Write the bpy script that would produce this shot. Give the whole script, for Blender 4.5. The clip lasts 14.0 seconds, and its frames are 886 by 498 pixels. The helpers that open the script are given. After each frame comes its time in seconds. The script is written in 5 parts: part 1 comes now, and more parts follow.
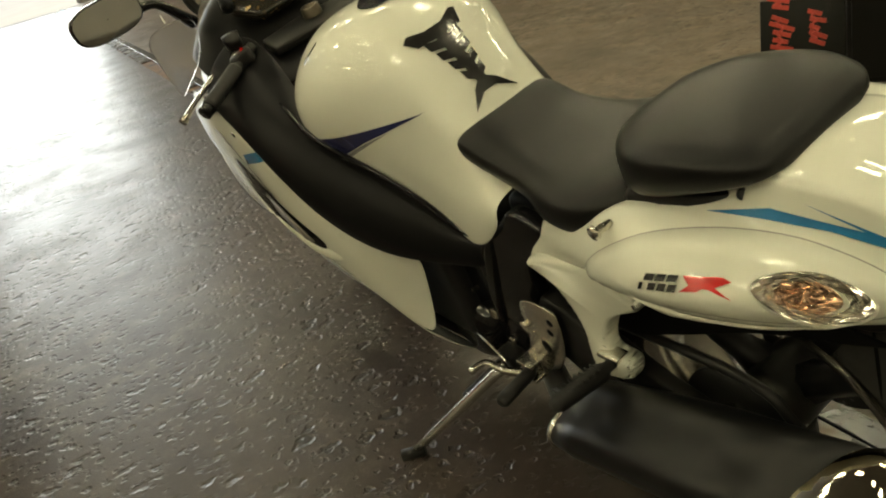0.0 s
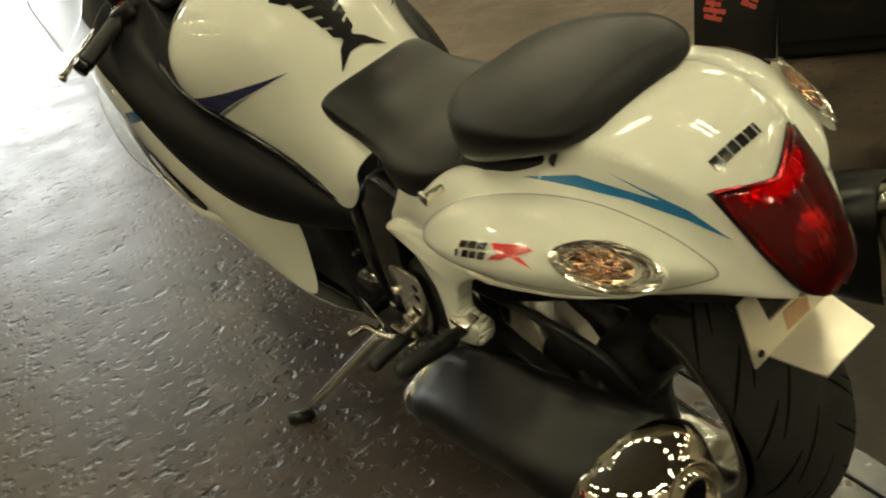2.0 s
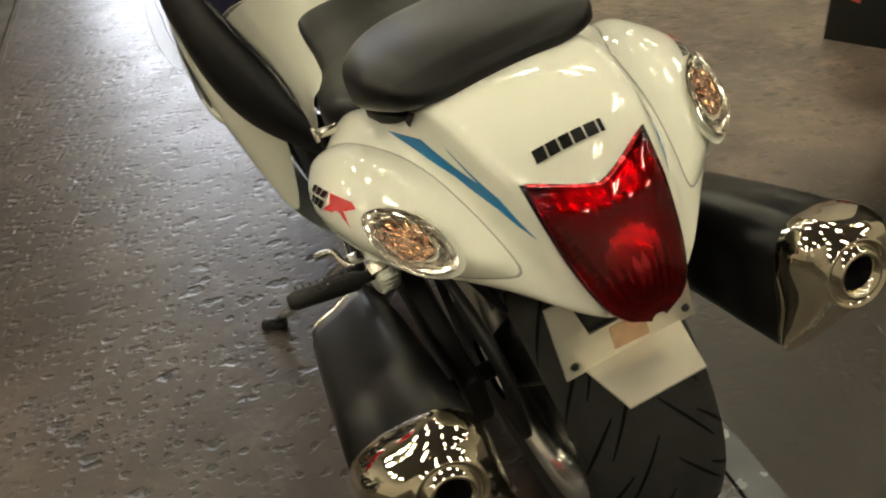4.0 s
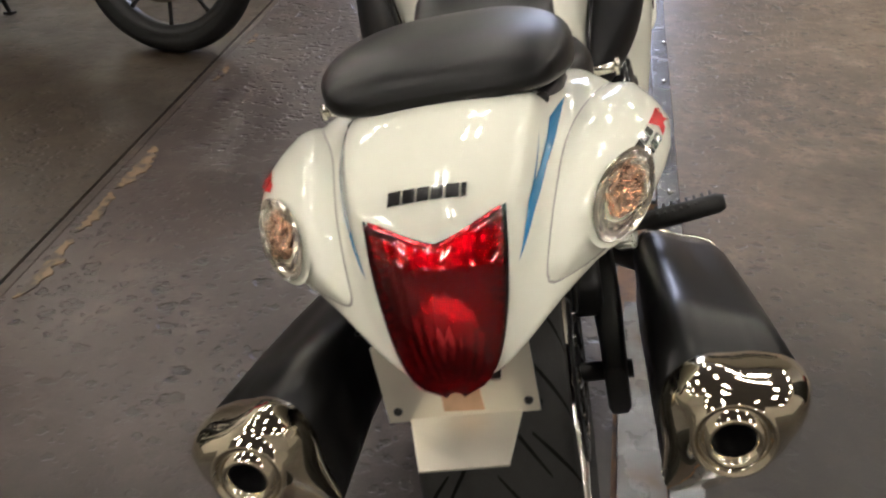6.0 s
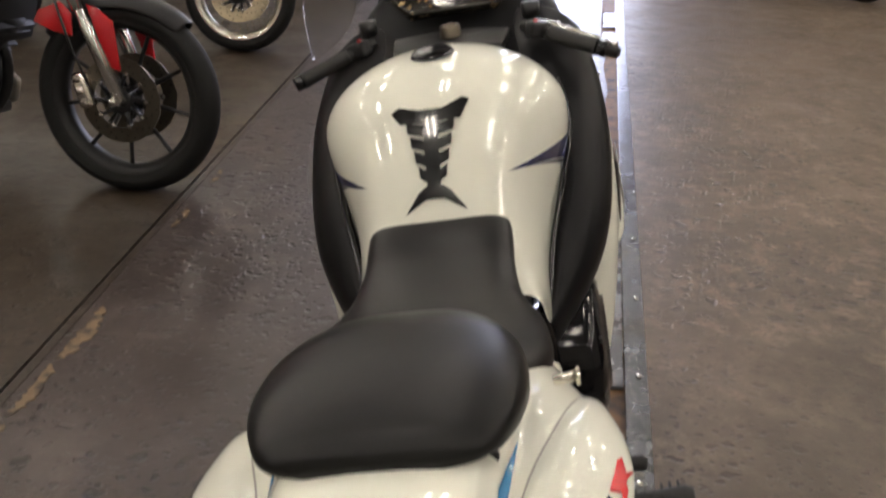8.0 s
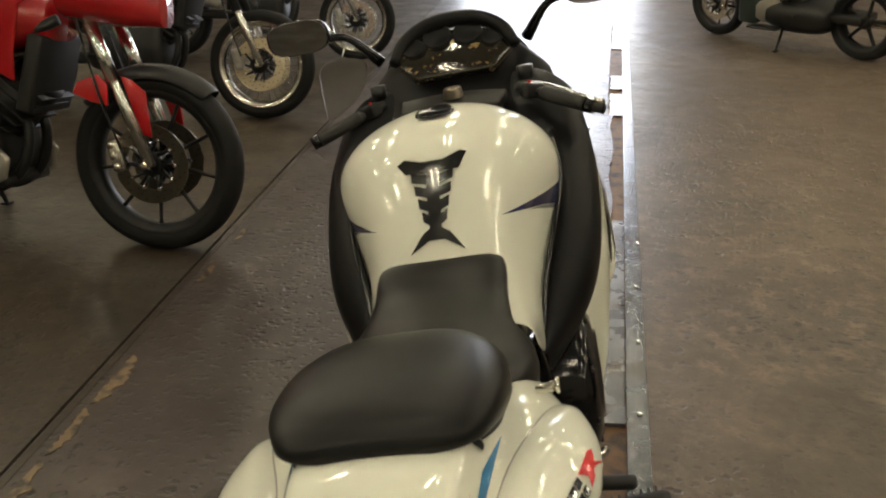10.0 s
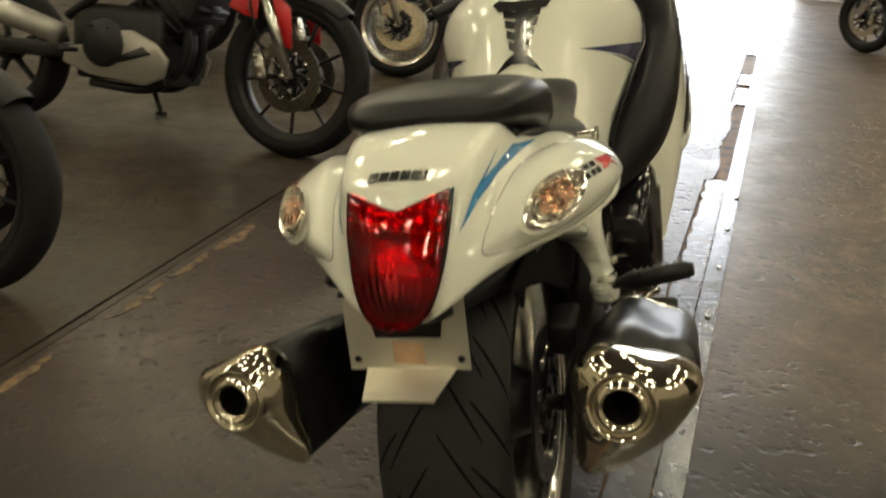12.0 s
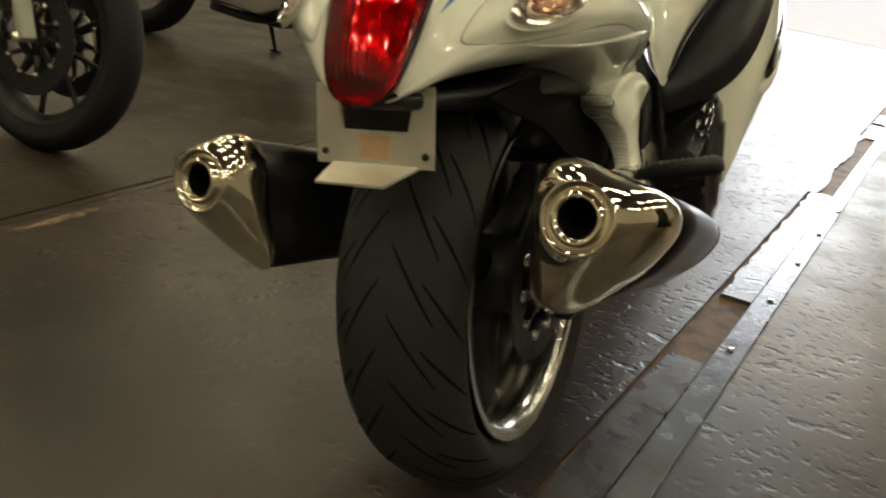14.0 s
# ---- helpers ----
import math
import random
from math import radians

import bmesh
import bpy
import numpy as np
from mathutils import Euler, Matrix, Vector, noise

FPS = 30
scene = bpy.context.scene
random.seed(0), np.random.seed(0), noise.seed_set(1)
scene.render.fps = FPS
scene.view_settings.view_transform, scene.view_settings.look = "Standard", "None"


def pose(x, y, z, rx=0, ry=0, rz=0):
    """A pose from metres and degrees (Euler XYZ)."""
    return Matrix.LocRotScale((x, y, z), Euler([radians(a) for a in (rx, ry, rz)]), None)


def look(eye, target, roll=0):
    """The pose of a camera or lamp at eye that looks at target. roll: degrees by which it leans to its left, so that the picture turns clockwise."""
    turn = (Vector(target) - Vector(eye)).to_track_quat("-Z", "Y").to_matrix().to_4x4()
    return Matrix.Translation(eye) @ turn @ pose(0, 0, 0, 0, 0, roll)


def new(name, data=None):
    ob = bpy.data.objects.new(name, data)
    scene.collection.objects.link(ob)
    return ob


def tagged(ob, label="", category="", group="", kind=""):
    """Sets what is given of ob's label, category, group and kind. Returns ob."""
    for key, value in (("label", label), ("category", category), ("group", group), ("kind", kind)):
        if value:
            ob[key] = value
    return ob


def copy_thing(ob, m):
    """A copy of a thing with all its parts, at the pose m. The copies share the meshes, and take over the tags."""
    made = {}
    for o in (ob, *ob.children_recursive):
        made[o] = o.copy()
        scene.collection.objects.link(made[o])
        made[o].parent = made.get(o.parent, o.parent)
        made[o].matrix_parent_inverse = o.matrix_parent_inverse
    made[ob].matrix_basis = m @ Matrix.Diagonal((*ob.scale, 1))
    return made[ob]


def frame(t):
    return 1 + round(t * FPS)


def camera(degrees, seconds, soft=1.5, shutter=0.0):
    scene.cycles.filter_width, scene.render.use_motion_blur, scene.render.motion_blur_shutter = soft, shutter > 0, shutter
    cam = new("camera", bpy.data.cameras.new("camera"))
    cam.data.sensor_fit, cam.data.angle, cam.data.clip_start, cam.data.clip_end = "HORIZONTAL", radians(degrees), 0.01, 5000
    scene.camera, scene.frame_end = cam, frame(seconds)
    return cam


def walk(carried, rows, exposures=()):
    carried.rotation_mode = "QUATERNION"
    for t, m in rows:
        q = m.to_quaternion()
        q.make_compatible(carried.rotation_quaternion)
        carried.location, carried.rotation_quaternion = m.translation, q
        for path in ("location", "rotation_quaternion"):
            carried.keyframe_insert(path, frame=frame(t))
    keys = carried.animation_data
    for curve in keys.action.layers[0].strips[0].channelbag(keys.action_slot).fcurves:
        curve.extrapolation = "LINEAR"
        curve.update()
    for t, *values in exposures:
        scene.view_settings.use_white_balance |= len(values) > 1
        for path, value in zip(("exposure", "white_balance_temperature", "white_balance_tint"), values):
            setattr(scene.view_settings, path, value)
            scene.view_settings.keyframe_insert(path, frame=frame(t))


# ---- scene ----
from mathutils.bvhtree import BVHTree

LENS, SECONDS = 54.4, 14.0
cam = camera(LENS, SECONDS, soft=2.0, shutter=0.5)

PATH = [
    (0, (-1.015, -0.718, 1.221), (-0.143, 0.862, 0.358), -13.9),
    (0.5, (-0.993, -0.722, 1.214), (-0.115, 0.848, 0.341), -13.9),
    (1, (-0.956, -0.738, 1.205), (-0.067, 0.814, 0.31), -13.8),
    (1.5, (-0.903, -0.766, 1.192), (-0.013, 0.77, 0.27), -13.8),
    (2, (-0.842, -0.814, 1.174), (0.028, 0.716, 0.223), -13.1),
    (2.5, (-0.773, -0.867, 1.156), (0.064, 0.667, 0.183), -11.3),
    (3, (-0.711, -0.903, 1.136), (0.062, 0.65, 0.142), -9.9),
    (3.2, (-0.68, -0.911, 1.128), (0.059, 0.653, 0.125), -9.5),
    (5.3, (-0.192, -1.01, 1.13), (-0.197, 0.684, 0.066), -2.7),
    (5.5, (-0.154, -1.019, 1.141), (-0.222, 0.677, 0.083), -1.5),
    (6, (-0.082, -0.968, 1.166), (-0.238, 0.71, 0.088), -0.2),
    (6.5, (-0.062, -0.879, 1.201), (-0.174, 0.773, 0.079), 1.0),
    (7, (-0.044, -0.823, 1.254), (-0.175, 0.84, 0.15), 1.3),
    (7.5, (-0.047, -0.781, 1.319), (-0.179, 0.927, 0.287), 1.9),
    (8, (-0.073, -0.741, 1.362), (-0.175, 1.029, 0.435), 2.1),
    (8.2, (-0.074, -0.735, 1.389), (-0.177, 1.049, 0.491), 1.9),
    (10.3, (-0.025, -0.968, 1.391), (-0.19, 0.86, 0.597), 0.5),
    (10.5, (-0.028, -1.021, 1.361), (-0.2, 0.804, 0.561), 0.6),
    (11, (-0.027, -1.112, 1.273), (-0.224, 0.71, 0.471), 1.5),
    (11.5, (0.035, -1.16, 1.169), (-0.279, 0.669, 0.423), 2.5),
    (12, (0.134, -1.224, 1.088), (-0.308, 0.578, 0.341), 3.7),
    (12.5, (0.207, -1.276, 1.005), (-0.364, 0.481, 0.241), 4.3),
    (13, (0.265, -1.292, 0.943), (-0.427, 0.428, 0.193), 5.5),
    (13.5, (0.316, -1.268, 0.884), (-0.442, 0.431, 0.148), 8.2),
    (14, (0.34, -1.192, 0.838), (-0.359, 0.536, 0.113), 10.4),
]
EXPOSURES = [(0.0, -0.06, 7150, 4), (3.0, 0.10, 6950, 6), (5.5, 0.50, 5650, 24), (6.5, 0.47, 5650, 24), (8.0, 0.24, 5750, 26), (10.5, -0.06, 6600, 12), (12.5, 0.04, 6700, 10), (14.0, -0.01, 6750, 10)]
walk(cam, [(t, look(eye, target, roll)) for t, eye, target, roll in PATH], EXPOSURES)

# ---------------------------------------------------------------- light
world = bpy.data.worlds.new("outside")
scene.world = world
world.use_nodes = True
wn = world.node_tree.nodes
sky = wn.new("ShaderNodeTexSky")
sky.sky_type = "NISHITA"
sky.sun_disc = False
sky.sun_elevation, sky.sun_rotation = radians(48), radians(35)
wn["Background"].inputs[1].default_value = 0.15
world.node_tree.links.new(sky.outputs[0], wn["Background"].inputs[0])

sun = bpy.data.lights.new("sun", "SUN")
sun.energy, sun.angle, sun.color = 5.0, radians(0.5), (1.0, 0.95, 0.86)
new("sun", sun).matrix_world = look((30, 40, 55), (0, 0, 0))


def area(name, place, target, sx, sy, power, colour):
    lamp = bpy.data.lights.new(name, "AREA")
    lamp.shape, lamp.size, lamp.size_y = "RECTANGLE", sx, sy
    lamp.energy, lamp.color = power, colour
    ob = new(name, lamp)
    ob.matrix_world = look(place, target)
    return ob


area("door_daylight", (0.45, 13.9, 2.05), (0.45, 0, 1.6), 2.9, 3.9, 300, (0.90, 0.95, 1.0))

# ---------------------------------------------------------------- materials


def material(name, base, rough=0.5, metal=0.0, vary=0.0, scale=20.0, bump=0.0, bump_scale=200.0, coat=0.0,
             rough_vary=0.0, second=None, second_scale=3.0, second_at=(0.5, 0.7), spec=0.5, depth=0.002):
    m = bpy.data.materials.new(name)
    m.use_nodes = True
    nt = m.node_tree
    n, l = nt.nodes, nt.links
    b = n["Principled BSDF"]
    b.inputs["Roughness"].default_value = rough
    b.inputs["Metallic"].default_value = metal
    b.inputs["Specular IOR Level"].default_value = spec
    b.inputs["Coat Weight"].default_value = coat
    b.inputs["Coat Roughness"].default_value = 0.025
    b.inputs["Base Color"].default_value = (*base, 1)
    co = n.new("ShaderNodeTexCoord")
    col = None
    if vary or rough_vary:
        t = n.new("ShaderNodeTexNoise")
        t.inputs["Scale"].default_value, t.inputs["Detail"].default_value = scale, 6
        l.new(co.outputs["Object"], t.inputs["Vector"])
        mix = n.new("ShaderNodeMix")
        mix.data_type = "RGBA"
        mix.inputs["A"].default_value = (*[c * (1 - vary) for c in base], 1)
        mix.inputs["B"].default_value = (*[min(1, c * (1 + vary)) for c in base], 1)
        l.new(t.outputs["Fac"], mix.inputs["Factor"])
        col = mix.outputs["Result"]
        if rough_vary:
            r = n.new("ShaderNodeMapRange")
            r.inputs["To Min"].default_value, r.inputs["To Max"].default_value = max(0, rough - rough_vary), rough + rough_vary
            l.new(t.outputs["Fac"], r.inputs["Value"])
            l.new(r.outputs["Result"], b.inputs["Roughness"])
    if second:
        t2 = n.new("ShaderNodeTexNoise")
        t2.inputs["Scale"].default_value, t2.inputs["Detail"].default_value = second_scale, 5
        l.new(co.outputs["Object"], t2.inputs["Vector"])
        ramp = n.new("ShaderNodeMapRange")
        ramp.inputs["From Min"].default_value, ramp.inputs["From Max"].default_value = second_at
        l.new(t2.outputs["Fac"], ramp.inputs["Value"])
        mix2 = n.new("ShaderNodeMix")
        mix2.data_type = "RGBA"
        if col:
            l.new(col, mix2.inputs["A"])
        else:
            mix2.inputs["A"].default_value = (*base, 1)
        mix2.inputs["B"].default_value = (*second, 1)
        l.new(ramp.outputs["Result"], mix2.inputs["Factor"])
        col = mix2.outputs["Result"]
    if col:
        l.new(col, b.inputs["Base Color"])
    if bump:
        t3 = n.new("ShaderNodeTexNoise")
        t3.inputs["Scale"].default_value, t3.inputs["Detail"].default_value = bump_scale, 3
        l.new(co.outputs["Object"], t3.inputs["Vector"])
        bm_ = n.new("ShaderNodeBump")
        bm_.inputs["Strength"].default_value, bm_.inputs["Distance"].default_value = bump, depth
        l.new(t3.outputs["Fac"], bm_.inputs["Height"])
        l.new(bm_.outputs["Normal"], b.inputs["Normal"])
    return m


def glow(name, colour, strength):
    m = bpy.data.materials.new(name)
    m.use_nodes = True
    b = m.node_tree.nodes["Principled BSDF"]
    b.inputs["Base Color"].default_value = (*colour, 1)
    b.inputs["Emission Color"].default_value = (*colour, 1)
    b.inputs["Emission Strength"].default_value = strength
    return m


def glass(name, colour, rough=0.02, ior=1.45):
    m = bpy.data.materials.new(name)
    m.use_nodes = True
    b = m.node_tree.nodes["Principled BSDF"]
    b.inputs["Base Color"].default_value = (*colour, 1)
    b.inputs["Transmission Weight"].default_value = 1
    b.inputs["Roughness"].default_value, b.inputs["IOR"].default_value = rough, ior
    return m


def concrete(name, light, dark, pit=0.5, gloss=(0.34, 0.58), dim_near=(0.32, 0.285, 0.215), start=0.10):
    """Worn concrete: two tones, fine grain, elongated scars and pits, a patchy gloss; the near end is coloured darker
    for weaker light.
    """
    m = bpy.data.materials.new(name)
    m.use_nodes = True
    nt = m.node_tree
    n, l = nt.nodes, nt.links
    b = n["Principled BSDF"]
    co = n.new("ShaderNodeTexCoord")

    def tex(scale, detail, stretch=None, rough=0.55):
        t = n.new("ShaderNodeTexNoise")
        t.inputs["Scale"].default_value, t.inputs["Detail"].default_value, t.inputs["Roughness"].default_value = scale, detail, rough
        if stretch:
            mp = n.new("ShaderNodeMapping")
            mp.inputs["Scale"].default_value = stretch
            mp.inputs["Rotation"].default_value = (0, 0, 0.5)
            l.new(co.outputs["Object"], mp.inputs["Vector"])
            l.new(mp.outputs["Vector"], t.inputs["Vector"])
        else:
            l.new(co.outputs["Object"], t.inputs["Vector"])
        return t.outputs["Fac"]

    def span(v, a, c, lo=0.0, hi=1.0):
        r = n.new("ShaderNodeMapRange")
        for k, x in (("From Min", a), ("From Max", c), ("To Min", lo), ("To Max", hi)):
            r.inputs[k].default_value = x
        l.new(v, r.inputs["Value"])
        return r.outputs["Result"]

    def blend(f, a, c):
        x = n.new("ShaderNodeMix")
        x.data_type = "RGBA"
        l.new(f, x.inputs["Factor"])
        for k, v in (("A", a), ("B", c)):
            if isinstance(v, tuple):
                x.inputs[k].default_value = (*v, 1)
            else:
                l.new(v, x.inputs[k])
        return x.outputs["Result"]

    def pits(scale, reach, share, stretch=(0.55, 1.25, 1), turn=0.35):
        """Scattered oblong pits: round the centres of a warped cell pattern, only in some cells."""
        warp = n.new("ShaderNodeTexNoise")
        warp.inputs["Scale"].default_value, warp.inputs["Detail"].default_value = scale * 1.7, 3
        l.new(co.outputs["Object"], warp.inputs["Vector"])
        shift = n.new("ShaderNodeVectorMath")
        shift.operation = "MULTIPLY_ADD"
        l.new(warp.outputs["Color"], shift.inputs[0])
        shift.inputs[1].default_value = (0.75 / scale, 0.75 / scale, 0)
        l.new(co.outputs["Object"], shift.inputs[2])
        mp = n.new("ShaderNodeMapping")
        mp.inputs["Scale"].default_value, mp.inputs["Rotation"].default_value = stretch, (0, 0, turn)
        l.new(shift.outputs[0], mp.inputs["Vector"])
        v = n.new("ShaderNodeTexVoronoi")
        v.voronoi_dimensions = "2D"
        v.inputs["Scale"].default_value = scale
        l.new(mp.outputs["Vector"], v.inputs["Vector"])
        sep = n.new("ShaderNodeSeparateColor")
        l.new(v.outputs["Color"], sep.inputs[0])
        near = span(v.outputs["Distance"], reach, reach * 0.55)
        some = span(sep.outputs[0], 1 - share, 1 - share * 0.4)
        both = n.new("ShaderNodeMath")
        both.operation = "MULTIPLY"
        l.new(near, both.inputs[0])
        l.new(some, both.inputs[1])
        return both.outputs[0]

    def times(a, c, plus=None):
        x = n.new("ShaderNodeMath")
        x.operation = "MULTIPLY_ADD"
        for k, v in ((0, a), (1, c), (2, 0.0 if plus is None else plus)):
            if isinstance(v, float):
                x.inputs[k].default_value = v
            else:
                l.new(v, x.inputs[k])
        return x.outputs[0]

    big, blotch, mid, fine = tex(0.9, 6), tex(3.6, 8, None, 0.62), tex(16, 8, None, 0.62), tex(190, 4)
    along = n.new("ShaderNodeSeparateXYZ")
    l.new(co.outputs["Object"], along.inputs[0])
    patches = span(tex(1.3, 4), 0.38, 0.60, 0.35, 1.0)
    # low towards the near end, where the colour is dimmed in place of light
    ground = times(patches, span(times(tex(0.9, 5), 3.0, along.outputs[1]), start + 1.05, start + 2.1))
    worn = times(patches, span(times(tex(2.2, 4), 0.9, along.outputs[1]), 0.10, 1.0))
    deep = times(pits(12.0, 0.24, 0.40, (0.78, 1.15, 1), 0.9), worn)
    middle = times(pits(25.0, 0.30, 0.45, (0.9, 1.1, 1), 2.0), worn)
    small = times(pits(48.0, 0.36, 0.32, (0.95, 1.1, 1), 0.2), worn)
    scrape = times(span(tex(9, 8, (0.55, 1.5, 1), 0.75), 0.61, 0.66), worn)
    col = blend(span(big, 0.35, 0.65), dark, light)
    col = blend(span(blotch, 0.42, 0.72, 0, 0.65), col, tuple(x * 0.62 for x in dark))
    col = blend(span(mid, 0.45, 0.75, 0, 0.35), col, tuple(min(1, x * 1.35) for x in light))
    col = blend(span(fine, 0.45, 0.75, 0, 0.22), col, tuple(min(1, x * 1.5) for x in light))
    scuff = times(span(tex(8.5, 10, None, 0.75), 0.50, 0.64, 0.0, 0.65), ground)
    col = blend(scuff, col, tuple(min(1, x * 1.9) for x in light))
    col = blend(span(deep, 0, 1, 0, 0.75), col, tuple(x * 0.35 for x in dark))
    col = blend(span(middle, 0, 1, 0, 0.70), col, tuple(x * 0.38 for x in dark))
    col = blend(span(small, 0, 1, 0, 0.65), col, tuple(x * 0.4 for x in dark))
    # weaker light on the near floor, multiplied into its colour
    near_dimmed = n.new("ShaderNodeMix")
    near_dimmed.data_type, near_dimmed.blend_type = "RGBA", "MULTIPLY"
    near_dimmed.inputs["B"].default_value = (*dim_near, 1)
    l.new(span(ground, 0.0, 0.45, 1.0, 0.0), near_dimmed.inputs["Factor"])
    l.new(col, near_dimmed.inputs["A"])
    col = near_dimmed.outputs["Result"]
    l.new(col, b.inputs["Base Color"])
    l.new(span(blotch, 0.32, 0.70, gloss[0], gloss[1]), b.inputs["Roughness"])
    b.inputs["Specular IOR Level"].default_value = 0.5
    height = times(deep, -2.2 * pit, times(middle, -1.8 * pit, times(small, -1.1 * pit, times(scrape, -0.5 * pit, times(mid, 0.07 * pit, times(fine, 0.20 * pit))))))
    bp = n.new("ShaderNodeBump")
    bp.inputs["Strength"].default_value, bp.inputs["Distance"].default_value = 0.85, 0.006
    l.new(height, bp.inputs["Height"])
    l.new(bp.outputs["Normal"], b.inputs["Normal"])
    return m


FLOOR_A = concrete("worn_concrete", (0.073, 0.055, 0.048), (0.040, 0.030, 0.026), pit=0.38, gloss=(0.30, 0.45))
FLOOR_B = concrete("smooth_concrete", (0.056, 0.041, 0.027), (0.030, 0.022, 0.015), pit=0.12)
WALL = material("unseen_wall_beige", (0.34, 0.315, 0.27), 0.7, vary=0.15, scale=3, bump=0.2, bump_scale=60)
CEIL = material("unseen_roof_dark", (0.09, 0.08, 0.07), 0.8, vary=0.2, scale=2)
WHITE = material("white_lacquer", (0.81, 0.82, 0.72), 0.60, coat=1.0, vary=0.015, scale=6, spec=0.15)
BLACK = material("satin_black_plastic", (0.012, 0.012, 0.013), 0.36, vary=0.2, scale=40, rough_vary=0.05, spec=0.4)
GLOSSBLACK = material("gloss_black_paint", (0.007, 0.007, 0.008), 0.16, coat=0.3, vary=0.1, scale=30, spec=0.25)
RUBBER = material("tyre_rubber", (0.028, 0.0275, 0.026), 0.72, vary=0.3, scale=45, bump=0.2, bump_scale=260, spec=0.32)
SEAT = material("seat_vinyl", (0.009, 0.0088, 0.0088), 0.34, vary=0.12, scale=300, bump=0.10, bump_scale=900, rough_vary=0.04, spec=0.24)
GRIP = material("grip_rubber", (0.014, 0.014, 0.014), 0.6, vary=0.2, scale=80)
DARKRUBBER = material("dark_tyre_rubber", (0.011, 0.011, 0.011), 0.75, vary=0.25, scale=45, bump=0.2, bump_scale=260, spec=0.28)
CHROME = material("polished_chrome", (0.84, 0.77, 0.60), 0.05, 1.0, vary=0.03, scale=8, bump=0.10, bump_scale=34)
MIRROR = material("mirror_glass", (0.75, 0.75, 0.75), 0.03, 1.0)
ALU = material("bare_aluminium", (0.74, 0.71, 0.63), 0.24, 1.0, vary=0.10, scale=30, rough_vary=0.08)
BRIGHT = material("bright_rim", (0.80, 0.79, 0.74), 0.18, 1.0, vary=0.05, scale=20)
DARKMETAL = material("dark_cast_metal", (0.022, 0.022, 0.022), 0.42, 0.3, vary=0.2, scale=40, spec=0.4)
CAN = material("black_muffler_coating", (0.008, 0.008, 0.0085), 0.31, vary=0.10, scale=60, spec=0.30)
BLUE = material("blue_decal", (0.025, 0.19, 0.42), 0.25, coat=0.8, vary=0.05, scale=8)
NAVY = material("navy_decal", (0.02, 0.025, 0.10), 0.25, coat=0.8, vary=0.1, scale=8)
SILVERDECAL = material("grey_decal", (0.35, 0.36, 0.36), 0.25, 0.3, coat=0.8, vary=0.05, scale=8)
DECALBLACK = material("black_decal", (0.012, 0.012, 0.012), 0.2, coat=0.7, vary=0.1, scale=20)
DECALRED = material("red_decal", (0.62, 0.02, 0.02), 0.25, coat=0.8, vary=0.05, scale=20)
REDLENS = glass("red_lens", (0.44, 0.003, 0.016), 0.03)
REDBOWL = material("red_mirror_bowl", (0.86, 0.06, 0.07), 0.18, 1.0, vary=0.20, scale=30, bump=0.30, bump_scale=45, depth=0.003)
STICKER = material("faded_peach_paper", (0.62, 0.40, 0.24), 0.6, vary=0.25, scale=60)
CLEAR = glass("clear_lens", (0.97, 0.97, 0.95), ior=1.2)
SMOKE = glass("clear_screen", (0.80, 0.82, 0.82))
REFLECTOR = material("facetted_reflector", (0.62, 0.58, 0.51), 0.16, 1.0, vary=0.25, scale=120)
# the gold patches are reflected glints painted into the smoked panel
DASHGLINT = material("smoked_dial_panel", (0.022, 0.019, 0.014), 0.12, 0.0, vary=0.4, scale=45, coat=1.0, second=(0.30, 0.20, 0.09), second_scale=34, second_at=(0.60, 0.66), bump=0.5, bump_scale=40, depth=0.004)
AMBER = material("amber_facets", (0.82, 0.47, 0.33), 0.15, 1.0, vary=0.45, scale=110)
REDPAINT = material("red_paint", (0.45, 0.012, 0.015), 0.2, coat=1.0, vary=0.03, scale=8)
GREY = material("silver_grey_paint", (0.36, 0.35, 0.32), 0.3, 0.4, vary=0.06, scale=14, coat=0.4)
STEELRAIL = material("worn_steel_rail", (0.16, 0.165, 0.18), 0.25, 0.7, vary=0.3, scale=14, rough_vary=0.10, bump=0.3, bump_scale=60, second=(0.09, 0.075, 0.06), second_scale=9, second_at=(0.55, 0.70))
YARD = material("sunlit_yard_concrete", (0.58, 0.56, 0.53), 0.8, vary=0.12, scale=2)
STEELPLATE = material("dull_steel_plate", (0.12, 0.121, 0.130), 0.28, 0.5, vary=0.4, scale=11, rough_vary=0.14, bump=0.6, bump_scale=40, second=(0.075, 0.058, 0.045), second_scale=6, second_at=(0.50, 0.64))
RUST = material("rusty_wood_filler", (0.17, 0.085, 0.03), 0.6, vary=0.55, scale=26, bump=0.8, bump_scale=70, second=(0.05, 0.03, 0.018), second_scale=12, second_at=(0.50, 0.66))
COWLBLACK = material("matt_black_plastic", (0.007, 0.007, 0.0078), 0.38, vary=0.2, scale=40, rough_vary=0.06, spec=0.13)
BRUSHED = material("bright_aluminium_sheet", (0.86, 0.82, 0.70), 0.33, 0.65, vary=0.08, scale=25, rough_vary=0.06, bump=0.28, bump_scale=11, depth=0.012)
BELLY = material("silver_paint", (0.34, 0.32, 0.28), 0.35, 0.4, vary=0.08, scale=14, coat=0.3)
# this bay's near end is painted dimmer still, and further along
FLOOR_C = concrete("brown_worn_concrete", (0.185, 0.140, 0.103), (0.085, 0.064, 0.047), pit=0.26, gloss=(0.32, 0.50), dim_near=(0.145, 0.128, 0.100), start=0.75)
